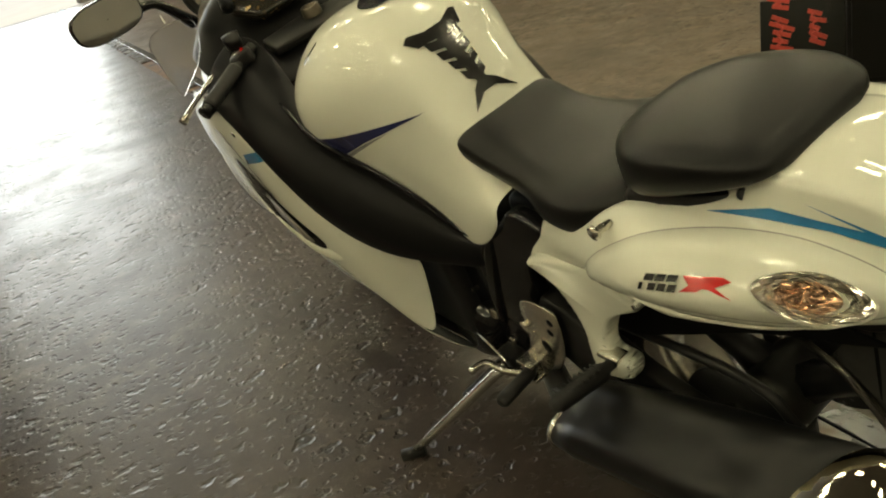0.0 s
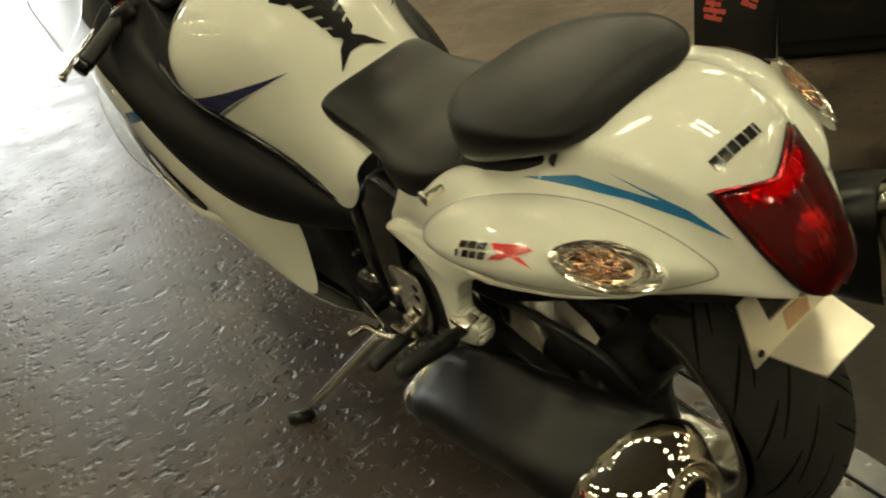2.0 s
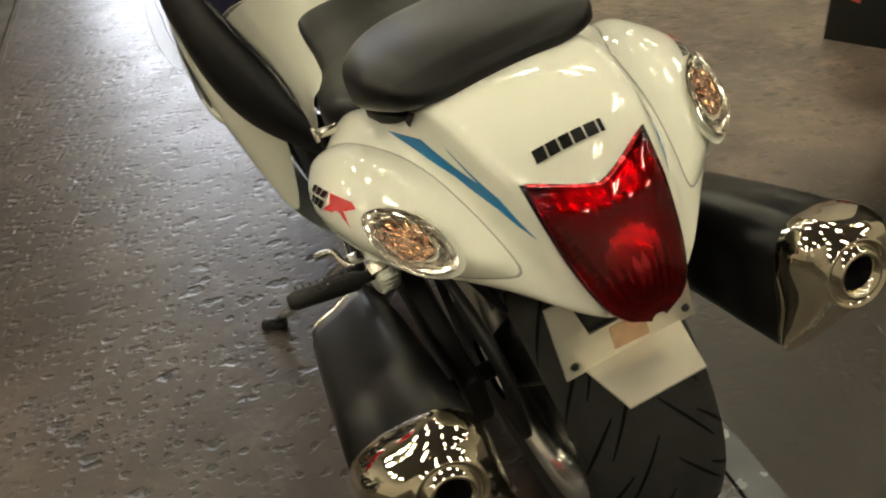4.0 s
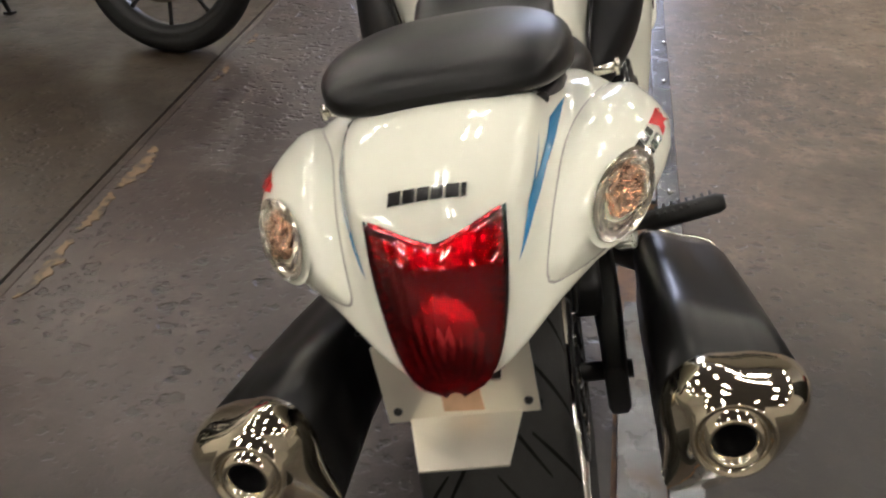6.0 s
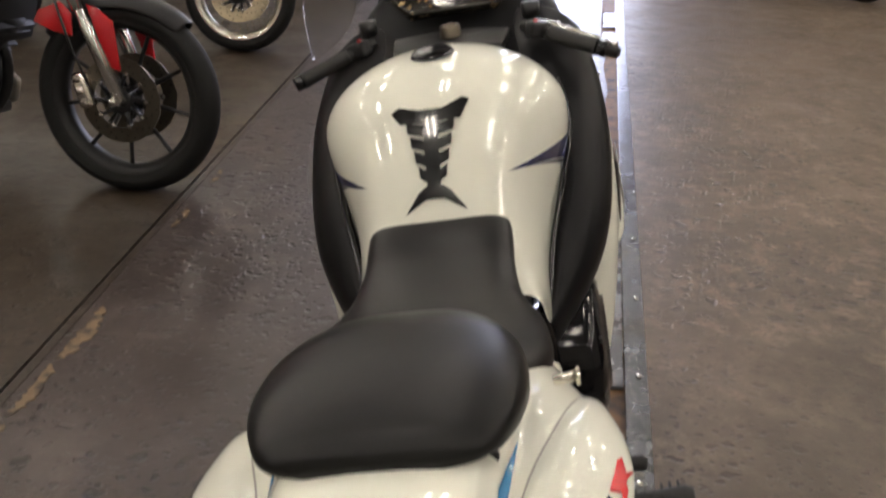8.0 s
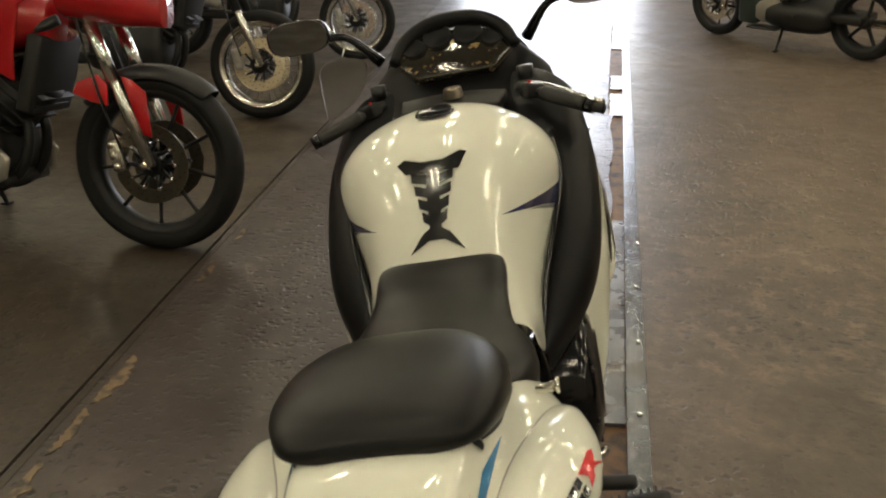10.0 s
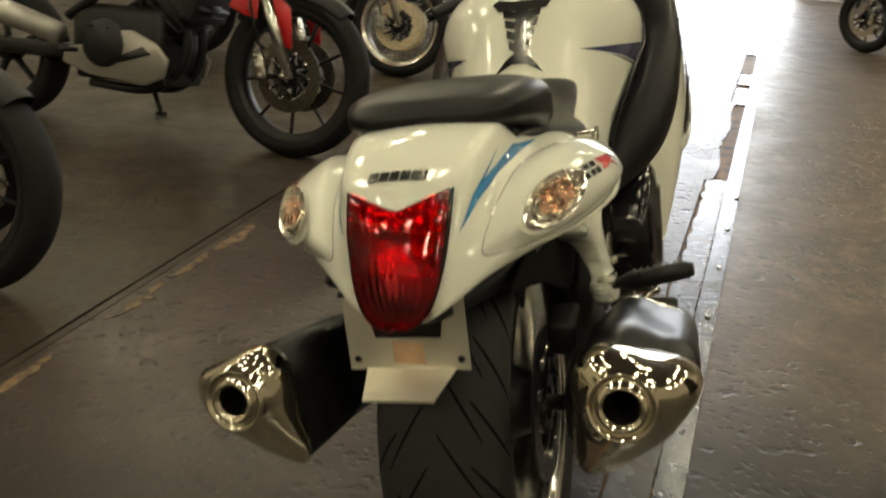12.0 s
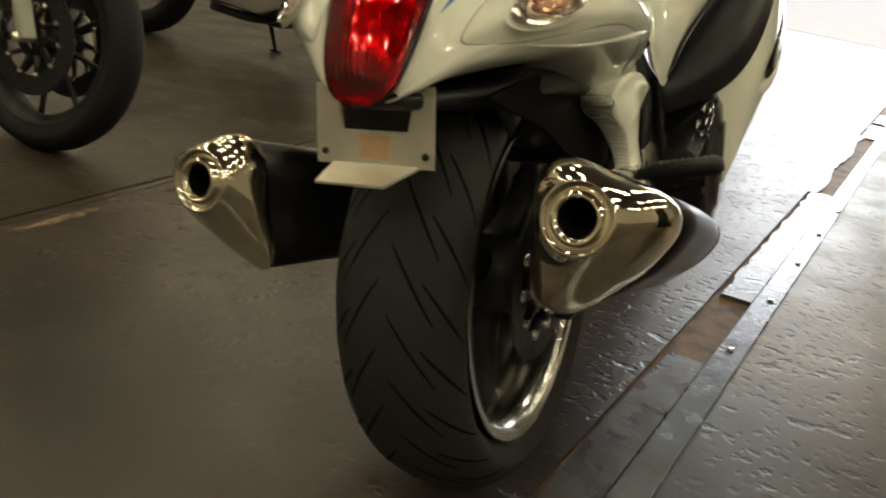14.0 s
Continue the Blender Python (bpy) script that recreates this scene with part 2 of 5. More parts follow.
FILM = glass("clear_plastic_film", (0.93, 0.93, 0.91), 0.18, 1.2)
PAPER = material("white_paper", (0.72, 0.71, 0.68), 0.7, vary=0.04, scale=30)
SIGNBLACK = material("black_sign_board", (0.010, 0.010, 0.009), 0.45, vary=0.3, scale=12, second=(0.03, 0.028, 0.025), second_scale=7, second_at=(0.62, 0.75), spec=0.25)
SIGNRED = material("faded_red_paint", (0.55, 0.07, 0.05), 0.5, vary=0.3, scale=40)
DARKDISC = material("dark_brake_rotor", (0.16, 0.14, 0.11), 0.32, 0.9, vary=0.3, scale=30)
GOLD = material("gold_rotor", (0.72, 0.62, 0.42), 0.25, 0.3, vary=0.15, scale=30)
CARD = material("worn_tan_filler", (0.24, 0.165, 0.095), 0.6, vary=0.35, scale=30, bump=0.5, bump_scale=60, second=(0.055, 0.044, 0.034), second_scale=16, second_at=(0.48, 0.60))
LAMP = glow("warm_tube_glow", (1.0, 0.915, 0.645), 65.0)

# ---------------------------------------------------------------- building tools


def part(name, bm, mat, parent=None, label="", smooth=True, subsurf=0, thick=0.0, bevel=0.0, at=None):
    bmesh.ops.recalc_face_normals(bm, faces=bm.faces)
    me = bpy.data.meshes.new(name)
    bm.to_mesh(me)
    bm.free()
    me.materials.append(mat)
    for p in me.polygons:
        p.use_smooth = smooth
    ob = new(name, me)
    if parent is not None:
        ob.parent = parent
    if at is not None:
        ob.matrix_basis = at
    if thick:
        s = ob.modifiers.new("thickness", "SOLIDIFY")
        s.thickness, s.offset = thick, -1
    if bevel:
        b = ob.modifiers.new("edge", "BEVEL")
        b.width, b.segments, b.limit_method = bevel, 2, "ANGLE"
    if subsurf:
        s = ob.modifiers.new("round", "SUBSURF")
        s.levels = s.render_levels = subsurf
    if label:
        tagged(ob, label)
    return ob


def rings(bm, loops, closed=True, ends=(False, False)):
    """Skin a row of loops with the same number of points."""
    vs = [[bm.verts.new(p) for p in loop] for loop in loops]
    k = len(vs[0])
    for a, b in zip(vs, vs[1:]):
        for i in range(k if closed else k - 1):
            j = (i + 1) % k
            bm.faces.new((a[i], a[j], b[j], b[i]))
    if ends[0]:
        bm.faces.new(vs[0])
    if ends[1]:
        bm.faces.new(vs[-1][::-1])
    return bm


def cat(keys, u):
    """Smooth value(s) at u along rows of (u, value, value, ...)."""
    ks = np.array(keys, float)
    x, y = ks[:, 0], ks[:, 1:]
    i = int(np.clip(np.searchsorted(x, u) - 1, 0, len(x) - 2))
    h = x[i + 1] - x[i]
    f = np.clip((u - x[i]) / h, 0, 1)

    def slope(j):
        a, b = max(j - 1, 0), min(j + 1, len(x) - 1)
        return (y[b] - y[a]) / (x[b] - x[a])

    m0, m1 = slope(i) * h, slope(i + 1) * h
    return (2 * f**3 - 3 * f**2 + 1) * y[i] + (f**3 - 2 * f**2 + f) * m0 + (-2 * f**3 + 3 * f**2) * y[i + 1] + (f**3 - f**2) * m1


def tube(points, radius, sides=10, smooth_steps=0, caps=True):
    """A round bar along points; radius is one number or one per point."""
    pts = [Vector(p) for p in points]
    rad = list(radius) if isinstance(radius, (list, tuple)) else [radius] * len(pts)
    if smooth_steps:
        keys = [(i, *p, r) for i, (p, r) in enumerate(zip(pts, rad))]
        vals = [cat(keys, u) for u in np.linspace(0, len(pts) - 1, smooth_steps)]
        pts, rad = [Vector(v[:3]) for v in vals], [float(v[3]) for v in vals]
    bm = bmesh.new()
    loops, side = [], None
    for i, p in enumerate(pts):
        d = (pts[min(i + 1, len(pts) - 1)] - pts[max(i - 1, 0)]).normalized()
        if side is None:
            side = d.orthogonal().normalized()
        side = (side - d * side.dot(d)).normalized()
        up = d.cross(side)
        loops.append([p + (side * math.cos(a) + up * math.sin(a)) * rad[i] for a in [2 * math.pi * k / sides for k in range(sides)]])
    return rings(bm, loops, True, (caps, caps))


def lathe(profile, axis="x", centre=(0, 0, 0), sides=48, start=0.0, stop=360.0):
    """Turn (along, radius) pairs about an axis through centre."""
    bm = bmesh.new()
    full = stop - start >= 360
    count = sides if full else sides + 1
    c = Vector(centre)
    loops = []
    for k in range(count):
        a = radians(start + (stop - start) * k / sides)
        row = []
        for u, r in profile:
            p, q = r * math.cos(a), r * math.sin(a)
            row.append(c + Vector((u, p, q) if axis == "x" else ((p, u, q) if axis == "y" else (p, q, u))))
        loops.append(row)
    if full:
        loops.append(loops[0])
    rings(bm, loops, False)
    bmesh.ops.remove_doubles(bm, verts=bm.verts, dist=1e-6)
    return bm


def box(size, place=(0, 0, 0), turn=None, bevel=0.0, segments=2):
    bm = bmesh.new()
    bmesh.ops.create_cube(bm, size=1)
    bmesh.ops.scale(bm, vec=size, verts=bm.verts)
    if bevel:
        bmesh.ops.bevel(bm, geom=bm.edges[:], offset=bevel, segments=segments, affect="EDGES", profile=0.5)
    m = Matrix.Translation(place) @ (turn.to_4x4() if turn is not None else Matrix())
    bmesh.ops.transform(bm, matrix=m, verts=bm.verts)
    return bm


def plate(outline, thick, to, bevel=0.0):
    """An outline (u, v) given thickness, and laid by the matrix to."""
    bm = bmesh.new()
    f = bm.faces.new([bm.verts.new((u, v, 0)) for u, v in outline])
    top = bmesh.ops.extrude_face_region(bm, geom=[f])
    bmesh.ops.translate(bm, vec=(0, 0, thick), verts=[v for v in top["geom"] if isinstance(v, bmesh.types.BMVert)])
    if bevel:
        bmesh.ops.bevel(bm, geom=bm.edges[:], offset=bevel, segments=2, affect="EDGES", profile=0.5)
    bmesh.ops.transform(bm, matrix=to, verts=bm.verts)
    return bm


def join(*many):
    out = bmesh.new()
    for bm in many:
        me = bpy.data.meshes.new("tmp")
        bm.to_mesh(me)
        bm.free()
        out.from_mesh(me)
        bpy.data.meshes.remove(me)
    return out


def mirror_bm(bm):
    me = bpy.data.meshes.new("tmp")
    bm.to_mesh(me)
    out = bmesh.new()
    out.from_mesh(me)
    bpy.data.meshes.remove(me)
    bmesh.ops.scale(out, vec=(-1, 1, 1), verts=out.verts)
    return out


def thing(name, label, category, at=None, group="", kind=""):
    ob = new(name)
    if at is not None:
        ob.matrix_basis = at
    return tagged(ob, label, category, group, kind)


def symmetric_cage(stations):
    """Stations of (y, half profile from the top middle outwards and down) mirrored into open loops."""
    bm = bmesh.new()
    loops = []
    for y, half in stations:
        right = [(x, y, z) for x, z in half]
        left = [(-x, y, z) for x, z in half[1:]][::-1]
        loops.append(left + right)
    return rings(bm, loops, False)

# ---------------------------------------------------------------- the hall


def setting(name, bm, mat, label, smooth=False, parent=None, **more):
    ob = part(name, bm, mat, parent, smooth=smooth, **more)
    return tagged(ob, label, "", "", "structure")


def rail_x(y):
    """The left edge of the steel rail in the floor."""
    return 0.202 + 0.0965 * y


def groove_x(y):
    return -1.300 + 0.028 * y


def slab(edge_a, edge_b, y0=-6.9, y1=13.9, z=0.0, depth=0.15):
    """A floor bay between two lines that run along the hall."""
    return plate([(edge_a(y0), y0), (edge_b(y0), y0), (edge_b(y1), y1), (edge_a(y1), y1)], depth, Matrix.Translation((0, 0, z - depth)))


CHANNEL, RAIL_W = 0.100, 0.062
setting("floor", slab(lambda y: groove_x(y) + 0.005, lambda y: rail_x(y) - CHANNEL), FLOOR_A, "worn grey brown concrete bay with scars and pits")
setting("floor_west", slab(lambda y: -7.9, lambda y: groove_x(y) - 0.005), FLOOR_B, "smoother brown concrete bay under the parked motorcycles")
setting("floor_east", slab(lambda y: rail_x(y) + RAIL_W, lambda y: 9.3), FLOOR_C, "worn brown concrete bay beside the steel rail")
setting("floor_base", box((18.5, 22, 0.1), (0.6, 3.5, -0.2)), RUST, "dark dirt at the bottom of the floor joints")
# walls and roof are unseen, added so daylight enters only by the door
setting("wall_north", join(box((6.9, 0.25, 5.2), (-4.45, 14.1, 2.6)), box((7.6, 0.25, 5.2), (5.7, 14.1, 2.6)), box((2.9, 0.25, 1.2), (0.45, 14.1, 4.6))), WALL, "unseen wall added round a wide open loading door")
setting("wall_south", box((18, 0.25, 5.4), (0.5, -7.1, 2.5)), WALL, "unseen plain wall added to close the hall")
setting("wall_west", box((0.25, 21, 5.4), (-8.0, 3.5, 2.5)), WALL, "unseen plain wall added behind the parked motorcycles")
setting("wall_east", box((0.25, 21, 5.4), (9.4, 3.5, 2.5)), WALL, "unseen plain wall added on the far side")
setting("ceiling", box((18, 22, 0.2), (0.5, 3.5, 5.2)), CEIL, "unseen dark roof added above the hanging tube lamps")
setting("ground", box((400, 400, 0.1), (0, 214.3, -0.12)), YARD, "sunlit concrete yard outside the loading door")

# the rail, its bolts, and the filled channel beside it
rail = setting("floor_rail", slab(rail_x, lambda y: rail_x(y) + RAIL_W, z=0.006, depth=0.05), STEELRAIL, "worn flat steel rail bolted into the floor", bevel=0.002)


def bolt_head(r, h):
    bm = lathe([(0.0, 0.0001), (0.0, r), (h * 0.6, r), (h, r * 0.75), (h, 0.0001)], "z", (0, 0, 0), 8)
    return bm


bolt_mesh = None
for k in range(2, 7):
    y = 0.767 + (k - 2) * 0.415
    x = rail_x(y) + 0.030 + 0.005 * (k - 2) + 0.003 * math.sin(k * 2.3)
    if bolt_mesh is None:
        first = part("bolt", bolt_head(0.0085, 0.006), ALU, rail)
        first.location, bolt_mesh = (x, y, 0.006), first.data
    else:
        again = new("bolt", bolt_mesh)
        again.parent, again.location = rail, (x, y, 0.006)


def wobbly_strip(y0, y1, left, right, z, jag, steps=40, depth=0.04, seed=1):
    rnd = random.Random(seed)
    a = [(left(y) + rnd.uniform(-jag, jag), y) for y in np.linspace(y0, y1, steps)]
    b = [(right(y), y) for y in np.linspace(y1, y0, 8)]
    return plate(a + b, depth, Matrix.Translation((0, 0, z - depth)))


setting("floor_joint", wobbly_strip(-6.9, 13.8, lambda y: rail_x(y) - CHANNEL, lambda y: rail_x(y), -0.010, 0.0, 8), RUST, "brown rusty filler in the joint beside the rail")
for y0, y1 in ((-6.9, 0.66), (1.14, 2.70), (4.55, 5.15), (5.30, 5.75), (6.9, 13.8)):
    setting("floor_plate", wobbly_strip(y0, y1, lambda y: rail_x(y) - CHANNEL + 0.014, lambda y: rail_x(y) - 0.003, 0.001, 0.007, 26, seed=int(y1 * 10)), STEELPLATE, "worn grey steel plate covering the joint beside the rail")
for y0, y1 in ((2.68, 4.56),):
    rag = random.Random(int(y1 * 10))
    left = [(rail_x(y) - CHANNEL + 0.001, y) for y in np.linspace(y0, y1, 8)]
    right = [(rail_x(y) - CHANNEL + 0.036 + 0.010 * math.sin(y * 7.0) + rag.uniform(-0.004, 0.004), y) for y in np.linspace(y1, y0, int((y1 - y0) * 22))]
    setting("floor_plate", plate(left + right, 0.04, Matrix.Translation((0, 0, -0.039))), FLOOR_A, "ragged broken edge of the joint cover")
for y0, y1, w in ((0.10, 0.34, 0.03), (0.55, 0.82, 0.035), (0.84, 1.06, 0.035), (1.08, 1.36, 0.045), (1.9, 2.05, 0.02), (2.3, 2.42, 0.02)):
    rag = random.Random(int(y1 * 100))
    ys = np.linspace(y0, y1, 22)
    swell = [math.sin(math.pi * k / 21) ** 0.5 for k in range(22)]
    a = [(groove_x(y) + 0.066 + rag.uniform(-0.006, 0.006), y) for y in ys]
    b = [(groove_x(y) + 0.068 + w * f * rag.uniform(0.55, 1.2), y) for y, f in zip(ys, swell)][::-1]
    setting("floor_patch", plate(a + b, 0.01, Matrix.Translation((0, 0, -0.0075))), CARD, "tan worn wooden filler beside the floor groove")
setting("floor_curb", wobbly_strip(-6.9, 13.8, lambda y: groove_x(y) + 0.010, lambda y: groove_x(y) + 0.034, 0.002, 0.004, 120, depth=0.02), FLOOR_B, "thin worn raised edge along the floor groove")

# ---------------------------------------------------------------- lamps


def ceiling_light(x, y):
    t = thing("ceiling_light", "warm white tube lamp in a hanging metal housing", "lamp", pose(x, y, 4.3), "ceiling lamps")
    part("housing", box((0.34, 0.95, 0.07), (0, 0, 0.06), bevel=0.01), GREY, t, smooth=False)
    for s in (-0.09, 0.09):
        part("tube", tube([(s, -0.42, 0.0), (s, 0.42, 0.0)], 0.019, 8), LAMP, t, "glowing warm tube")
    for s in (-0.35, 0.35):
        part("hanger", tube([(0, s, 0.09), (0, s, 0.82)], 0.006, 6), DARKMETAL, t)
    return t


lamp0 = ceiling_light(-1.2, -2.6)
for i, x in enumerate((-6.0, -3.6, -1.2, 1.2, 3.6, 6.4)):
    for j, y in enumerate((-5.0, -2.6, -0.2, 2.2, 4.6, 7.0, 9.4)):
        if (x, y) != (-1.2, -2.6):
            copy_thing(lamp0, pose(x + 0.12 * ((i * 7 + j * 3) % 4 - 1.5), y, 4.3))

# ---------------------------------------------------------------- the white motorcycle
LEAN = 11.46
bike = thing("motorcycle", "white sport touring motorcycle with blue stripes leaning on its side stand", "motorcycle", pose(0, 0, 0, 0, -LEAN, 0))


def bpart(name, bm, mat, label="", parent=None, **more):
    return part(name, bm, mat, parent or bike, label, **more)


def smooth_loop(points, n=56):
    """A closed smooth outline through a few corner points."""
    k = len(points)
    keys = [(i, *points[i % k]) for i in range(-2, k + 3)]
    return [tuple(float(c) for c in cat(keys, u)) for u in np.linspace(0, k, n, endpoint=False)]


def pair(name, bm, mat, label="", **more):
    """A part on the right side and its twin on the left."""
    other = mirror_bm(bm)
    return bpart(name, bm, mat, label, **more), bpart(name, other, mat, label, **more)


TAIL_FRONT = [
    (0.43, [(0, 0.60), (0.06, 0.60), (0.095, 0.60), (0.122, 0.585), (0.140, 0.55), (0.134, 0.505), (0.09, 0.49)]),
    (0.36, [(0, 0.63), (0.065, 0.635), (0.105, 0.645), (0.136, 0.625), (0.152, 0.585), (0.137, 0.535), (0.09, 0.51)]),
    (0.24, [(0, 0.66), (0.07, 0.675), (0.125, 0.70), (0.152, 0.685), (0.170, 0.645), (0.138, 0.588), (0.09, 0.555)]),
    (0.12, [(0, 0.70), (0.08, 0.725), (0.138, 0.758), (0.170, 0.732), (0.212, 0.692), (0.168, 0.626), (0.10, 0.60)]),
    (0.02, [(0, 0.75), (0.09, 0.768), (0.136, 0.780), (0.170, 0.770), (0.245, 0.718), (0.212, 0.645), (0.10, 0.625)]),
]
TAIL_REAR = [
    (-0.08, [(0, 0.824), (0.098, 0.818), (0.126, 0.770), (0.168, 0.778), (0.256, 0.728), (0.212, 0.676), (0.10, 0.655)]),
    (-0.17, [(0, 0.838), (0.097, 0.828), (0.117, 0.764), (0.150, 0.770), (0.234, 0.724), (0.194, 0.680), (0.09, 0.662)]),
    (-0.24, [(0, 0.817), (0.086, 0.807), (0.103, 0.748), (0.122, 0.748), (0.176, 0.712), (0.148, 0.678), (0.08, 0.660)]),
    (-0.295, [(0, 0.784), (0.073, 0.772), (0.086, 0.722), (0.094, 0.712), (0.116, 0.690), (0.098, 0.668), (0.05, 0.652)]),
    (-0.335, [(0, 0.70), (0.056, 0.695), (0.066, 0.672), (0.070, 0.668), (0.074, 0.662), (0.064, 0.648), (0.03, 0.638)]),
    (-0.350, [(0, 0.648), (0.030, 0.648), (0.036, 0.647), (0.040, 0.645), (0.042, 0.642), (0.035, 0.636), (0.02, 0.632)]),
]
tail_bm = symmetric_cage(TAIL_FRONT + TAIL_REAR)
sharp = tail_bm.edges.layers.float.new("crease_edge")
ridge = {(round(half[1][0], 3), round(y, 3)) for y, half in TAIL_REAR[:4]}
for e in tail_bm.edges:
    if all((round(abs(v.co.x), 3), round(v.co.y, 3)) in ridge for v in e.verts):
        e[sharp] = 0.65
tail = bpart("tail_cowl", tail_bm, WHITE, "glossy white tail fairing with rounded hips", subsurf=3, thick=0.004)

TANK = [
    (0.400, [(0, 0.69), (0.06, 0.69), (0.105, 0.688), (0.140, 0.682), (0.155, 0.668), (0.156, 0.645)]),
    (0.450, [(0, 0.72), (0.058, 0.72), (0.105, 0.708), (0.142, 0.682), (0.160, 0.635), (0.160, 0.592)]),
    (0.505, [(0, 0.790), (0.058, 0.786), (0.105, 0.762), (0.134, 0.705), (0.160, 0.635), (0.164, 0.562)]),
    (0.60, [(0, 0.905), (0.068, 0.898), (0.126, 0.866), (0.142, 0.785), (0.160, 0.70), (0.164, 0.60)]),
    (0.68, [(0, 0.958), (0.080, 0.953), (0.164, 0.920), (0.192, 0.845), (0.180, 0.755), (0.182, 0.65)]),
]
TANK_FRONT = [
    (0.78, [(0, 0.978), (0.088, 0.974), (0.186, 0.938), (0.244, 0.862), (0.228, 0.79), (0.216, 0.70)]),
    (0.88, [(0, 0.970), (0.080, 0.965), (0.162, 0.934), (0.228, 0.868), (0.230, 0.80), (0.220, 0.73)]),
    (0.97, [(0, 0.948), (0.062, 0.943), (0.116, 0.915), (0.168, 0.858), (0.187, 0.80), (0.187, 0.76)]),
    (1.03, [(0, 0.90), (0.047, 0.897), (0.09, 0.878), (0.125, 0.845), (0.142, 0.80), (0.148, 0.76)]),
]
tank = bpart("fuel_tank", symmetric_cage(TANK + TANK_FRONT), WHITE, "glossy white sculpted fuel tank", subsurf=3, thick=0.004)


def seat_loft(keys, steps, power=2.6, sides=32, ends=True):
    """Rows of (y, half width, top z, bottom z)."""
    loops = []
    us = [keys[0][0] + (keys[-1][0] - keys[0][0]) * (0.5 - 0.5 * math.cos(math.pi * k / (steps - 1))) for k in range(steps)]
    for y in us:
        w, top, low = cat(keys, y)
        mid, h = (top + low) / 2, (top - low) / 2
        loop = []
        for k in range(sides):
            a = 2 * math.pi * k / sides
            cx, cz = math.cos(a), math.sin(a)
            loop.append((w * math.copysign(abs(cx) ** (2 / power), cx), y, mid + h * math.copysign(abs(cz) ** (2 / power), cz)))
        loops.append(loop)
    return rings(bmesh.new(), loops, True, (ends, ends))


bpart("pillion_seat", seat_loft([(-0.140, 0.078, 0.838, 0.824), (-0.134, 0.101, 0.848, 0.821), (-0.112, 0.123, 0.860, 0.811), (-0.052, 0.142, 0.867, 0.793), (0.03, 0.142, 0.862, 0.764), (0.09, 0.118, 0.852, 0.745), (0.13, 0.082, 0.834, 0.75), (0.150, 0.045, 0.808, 0.75), (0.155, 0.02, 0.785, 0.76)], 48, 3.3, 44), SEAT, "black vinyl passenger seat pad")
bpart("rider_seat", seat_loft([(0.075, 0.10, 0.765, 0.71), (0.11, 0.140, 0.772, 0.69), (0.17, 0.165, 0.766, 0.672), (0.25, 0.160, 0.755, 0.670), (0.33, 0.130, 0.752, 0.680), (0.42, 0.118, 0.758, 0.695), (0.48, 0.117, 0.776, 0.712), (0.508, 0.113, 0.778, 0.730), (0.518, 0.10, 0.768, 0.745)], 40, 3.0), SEAT, "black vinyl rider saddle")
bpart("seat_pan", seat_loft([(-0.105, 0.10, 0.802, 0.775), (0.0, 0.132, 0.795, 0.755), (0.10, 0.12, 0.77, 0.72)], 8, 4), BLACK)
for s in (-1, 1):
    bpart("seat_bolt", lathe([(0, 0.0001), (0, 0.008), (0.006, 0.007), (0.006, 0.0001)], "y", (s * 0.105, -0.098, 0.799), 10), DARKMETAL)
    hook = bpart("helmet_hook", tube([(s * 0.165, 0.085, 0.748), (s * 0.193, 0.088, 0.750)], [0.006, 0.007], 10), ALU, "small metal helmet hook")
    bpart("hook_cap", tube([(s * 0.192, 0.088, 0.750), (s * 0.197, 0.088, 0.750)], 0.011, 12), ALU, parent=hook)

# rear wheel
AXLE_Z, TYRE_R = 0.331, 0.332


def tyre_profile(half, r_in, r_out, steps=15):
    """Round tread, bulging wall, open to the rim."""
    out = [(-half * 0.72, r_in)]
    for k in range(steps):
        a = -1 + 2 * k / (steps - 1)
        out.append((half * math.sin(a * 1.45) / math.sin(1.45), r_out - (r_out - r_in) * 0.62 * (1 - math.cos(a * 1.45)) / (1 - math.cos(1.45))))
    return out + [(half * 0.72, r_in)]


def spoked_rim(R, half, centre, arms, mat, spoke_mat, owner, arm_w=0.03, hub_r=0.05, bright=None):
    """A rim band with thick cast arms and a hub; returns the rim part."""
    x, y, z = centre
    band = lathe([(-half, R), (-half, R - 0.010), (-half + 0.012, R - 0.022), (-half * 0.5, R - 0.035), (half * 0.5, R - 0.035), (half - 0.012, R - 0.022), (half, R - 0.010), (half, R)], "x", centre, 72)
    rim = part("rim", band, mat, owner, "bright polished rim band" if bright else "")
    for k in range(arms):
        a = 2 * math.pi * k / arms + 0.5
        d = Vector((0, math.cos(a), math.sin(a)))
        c = Vector(centre)
        part("spoke", tube([c + d * hub_r * 0.7, c + d * (hub_r + 0.03), c + d * (R - 0.05), c + d * (R - 0.028)], [arm_w * 1.2, arm_w * 0.8, arm_w * 0.7, arm_w], 8), spoke_mat, rim)
    part("hub", lathe([(-half, 0.012), (-half, hub_r * 0.7), (-half * 0.5, hub_r), (half * 0.5, hub_r), (half, hub_r * 0.7), (half, 0.012)], "x", centre, 24), spoke_mat, rim)
    return rim


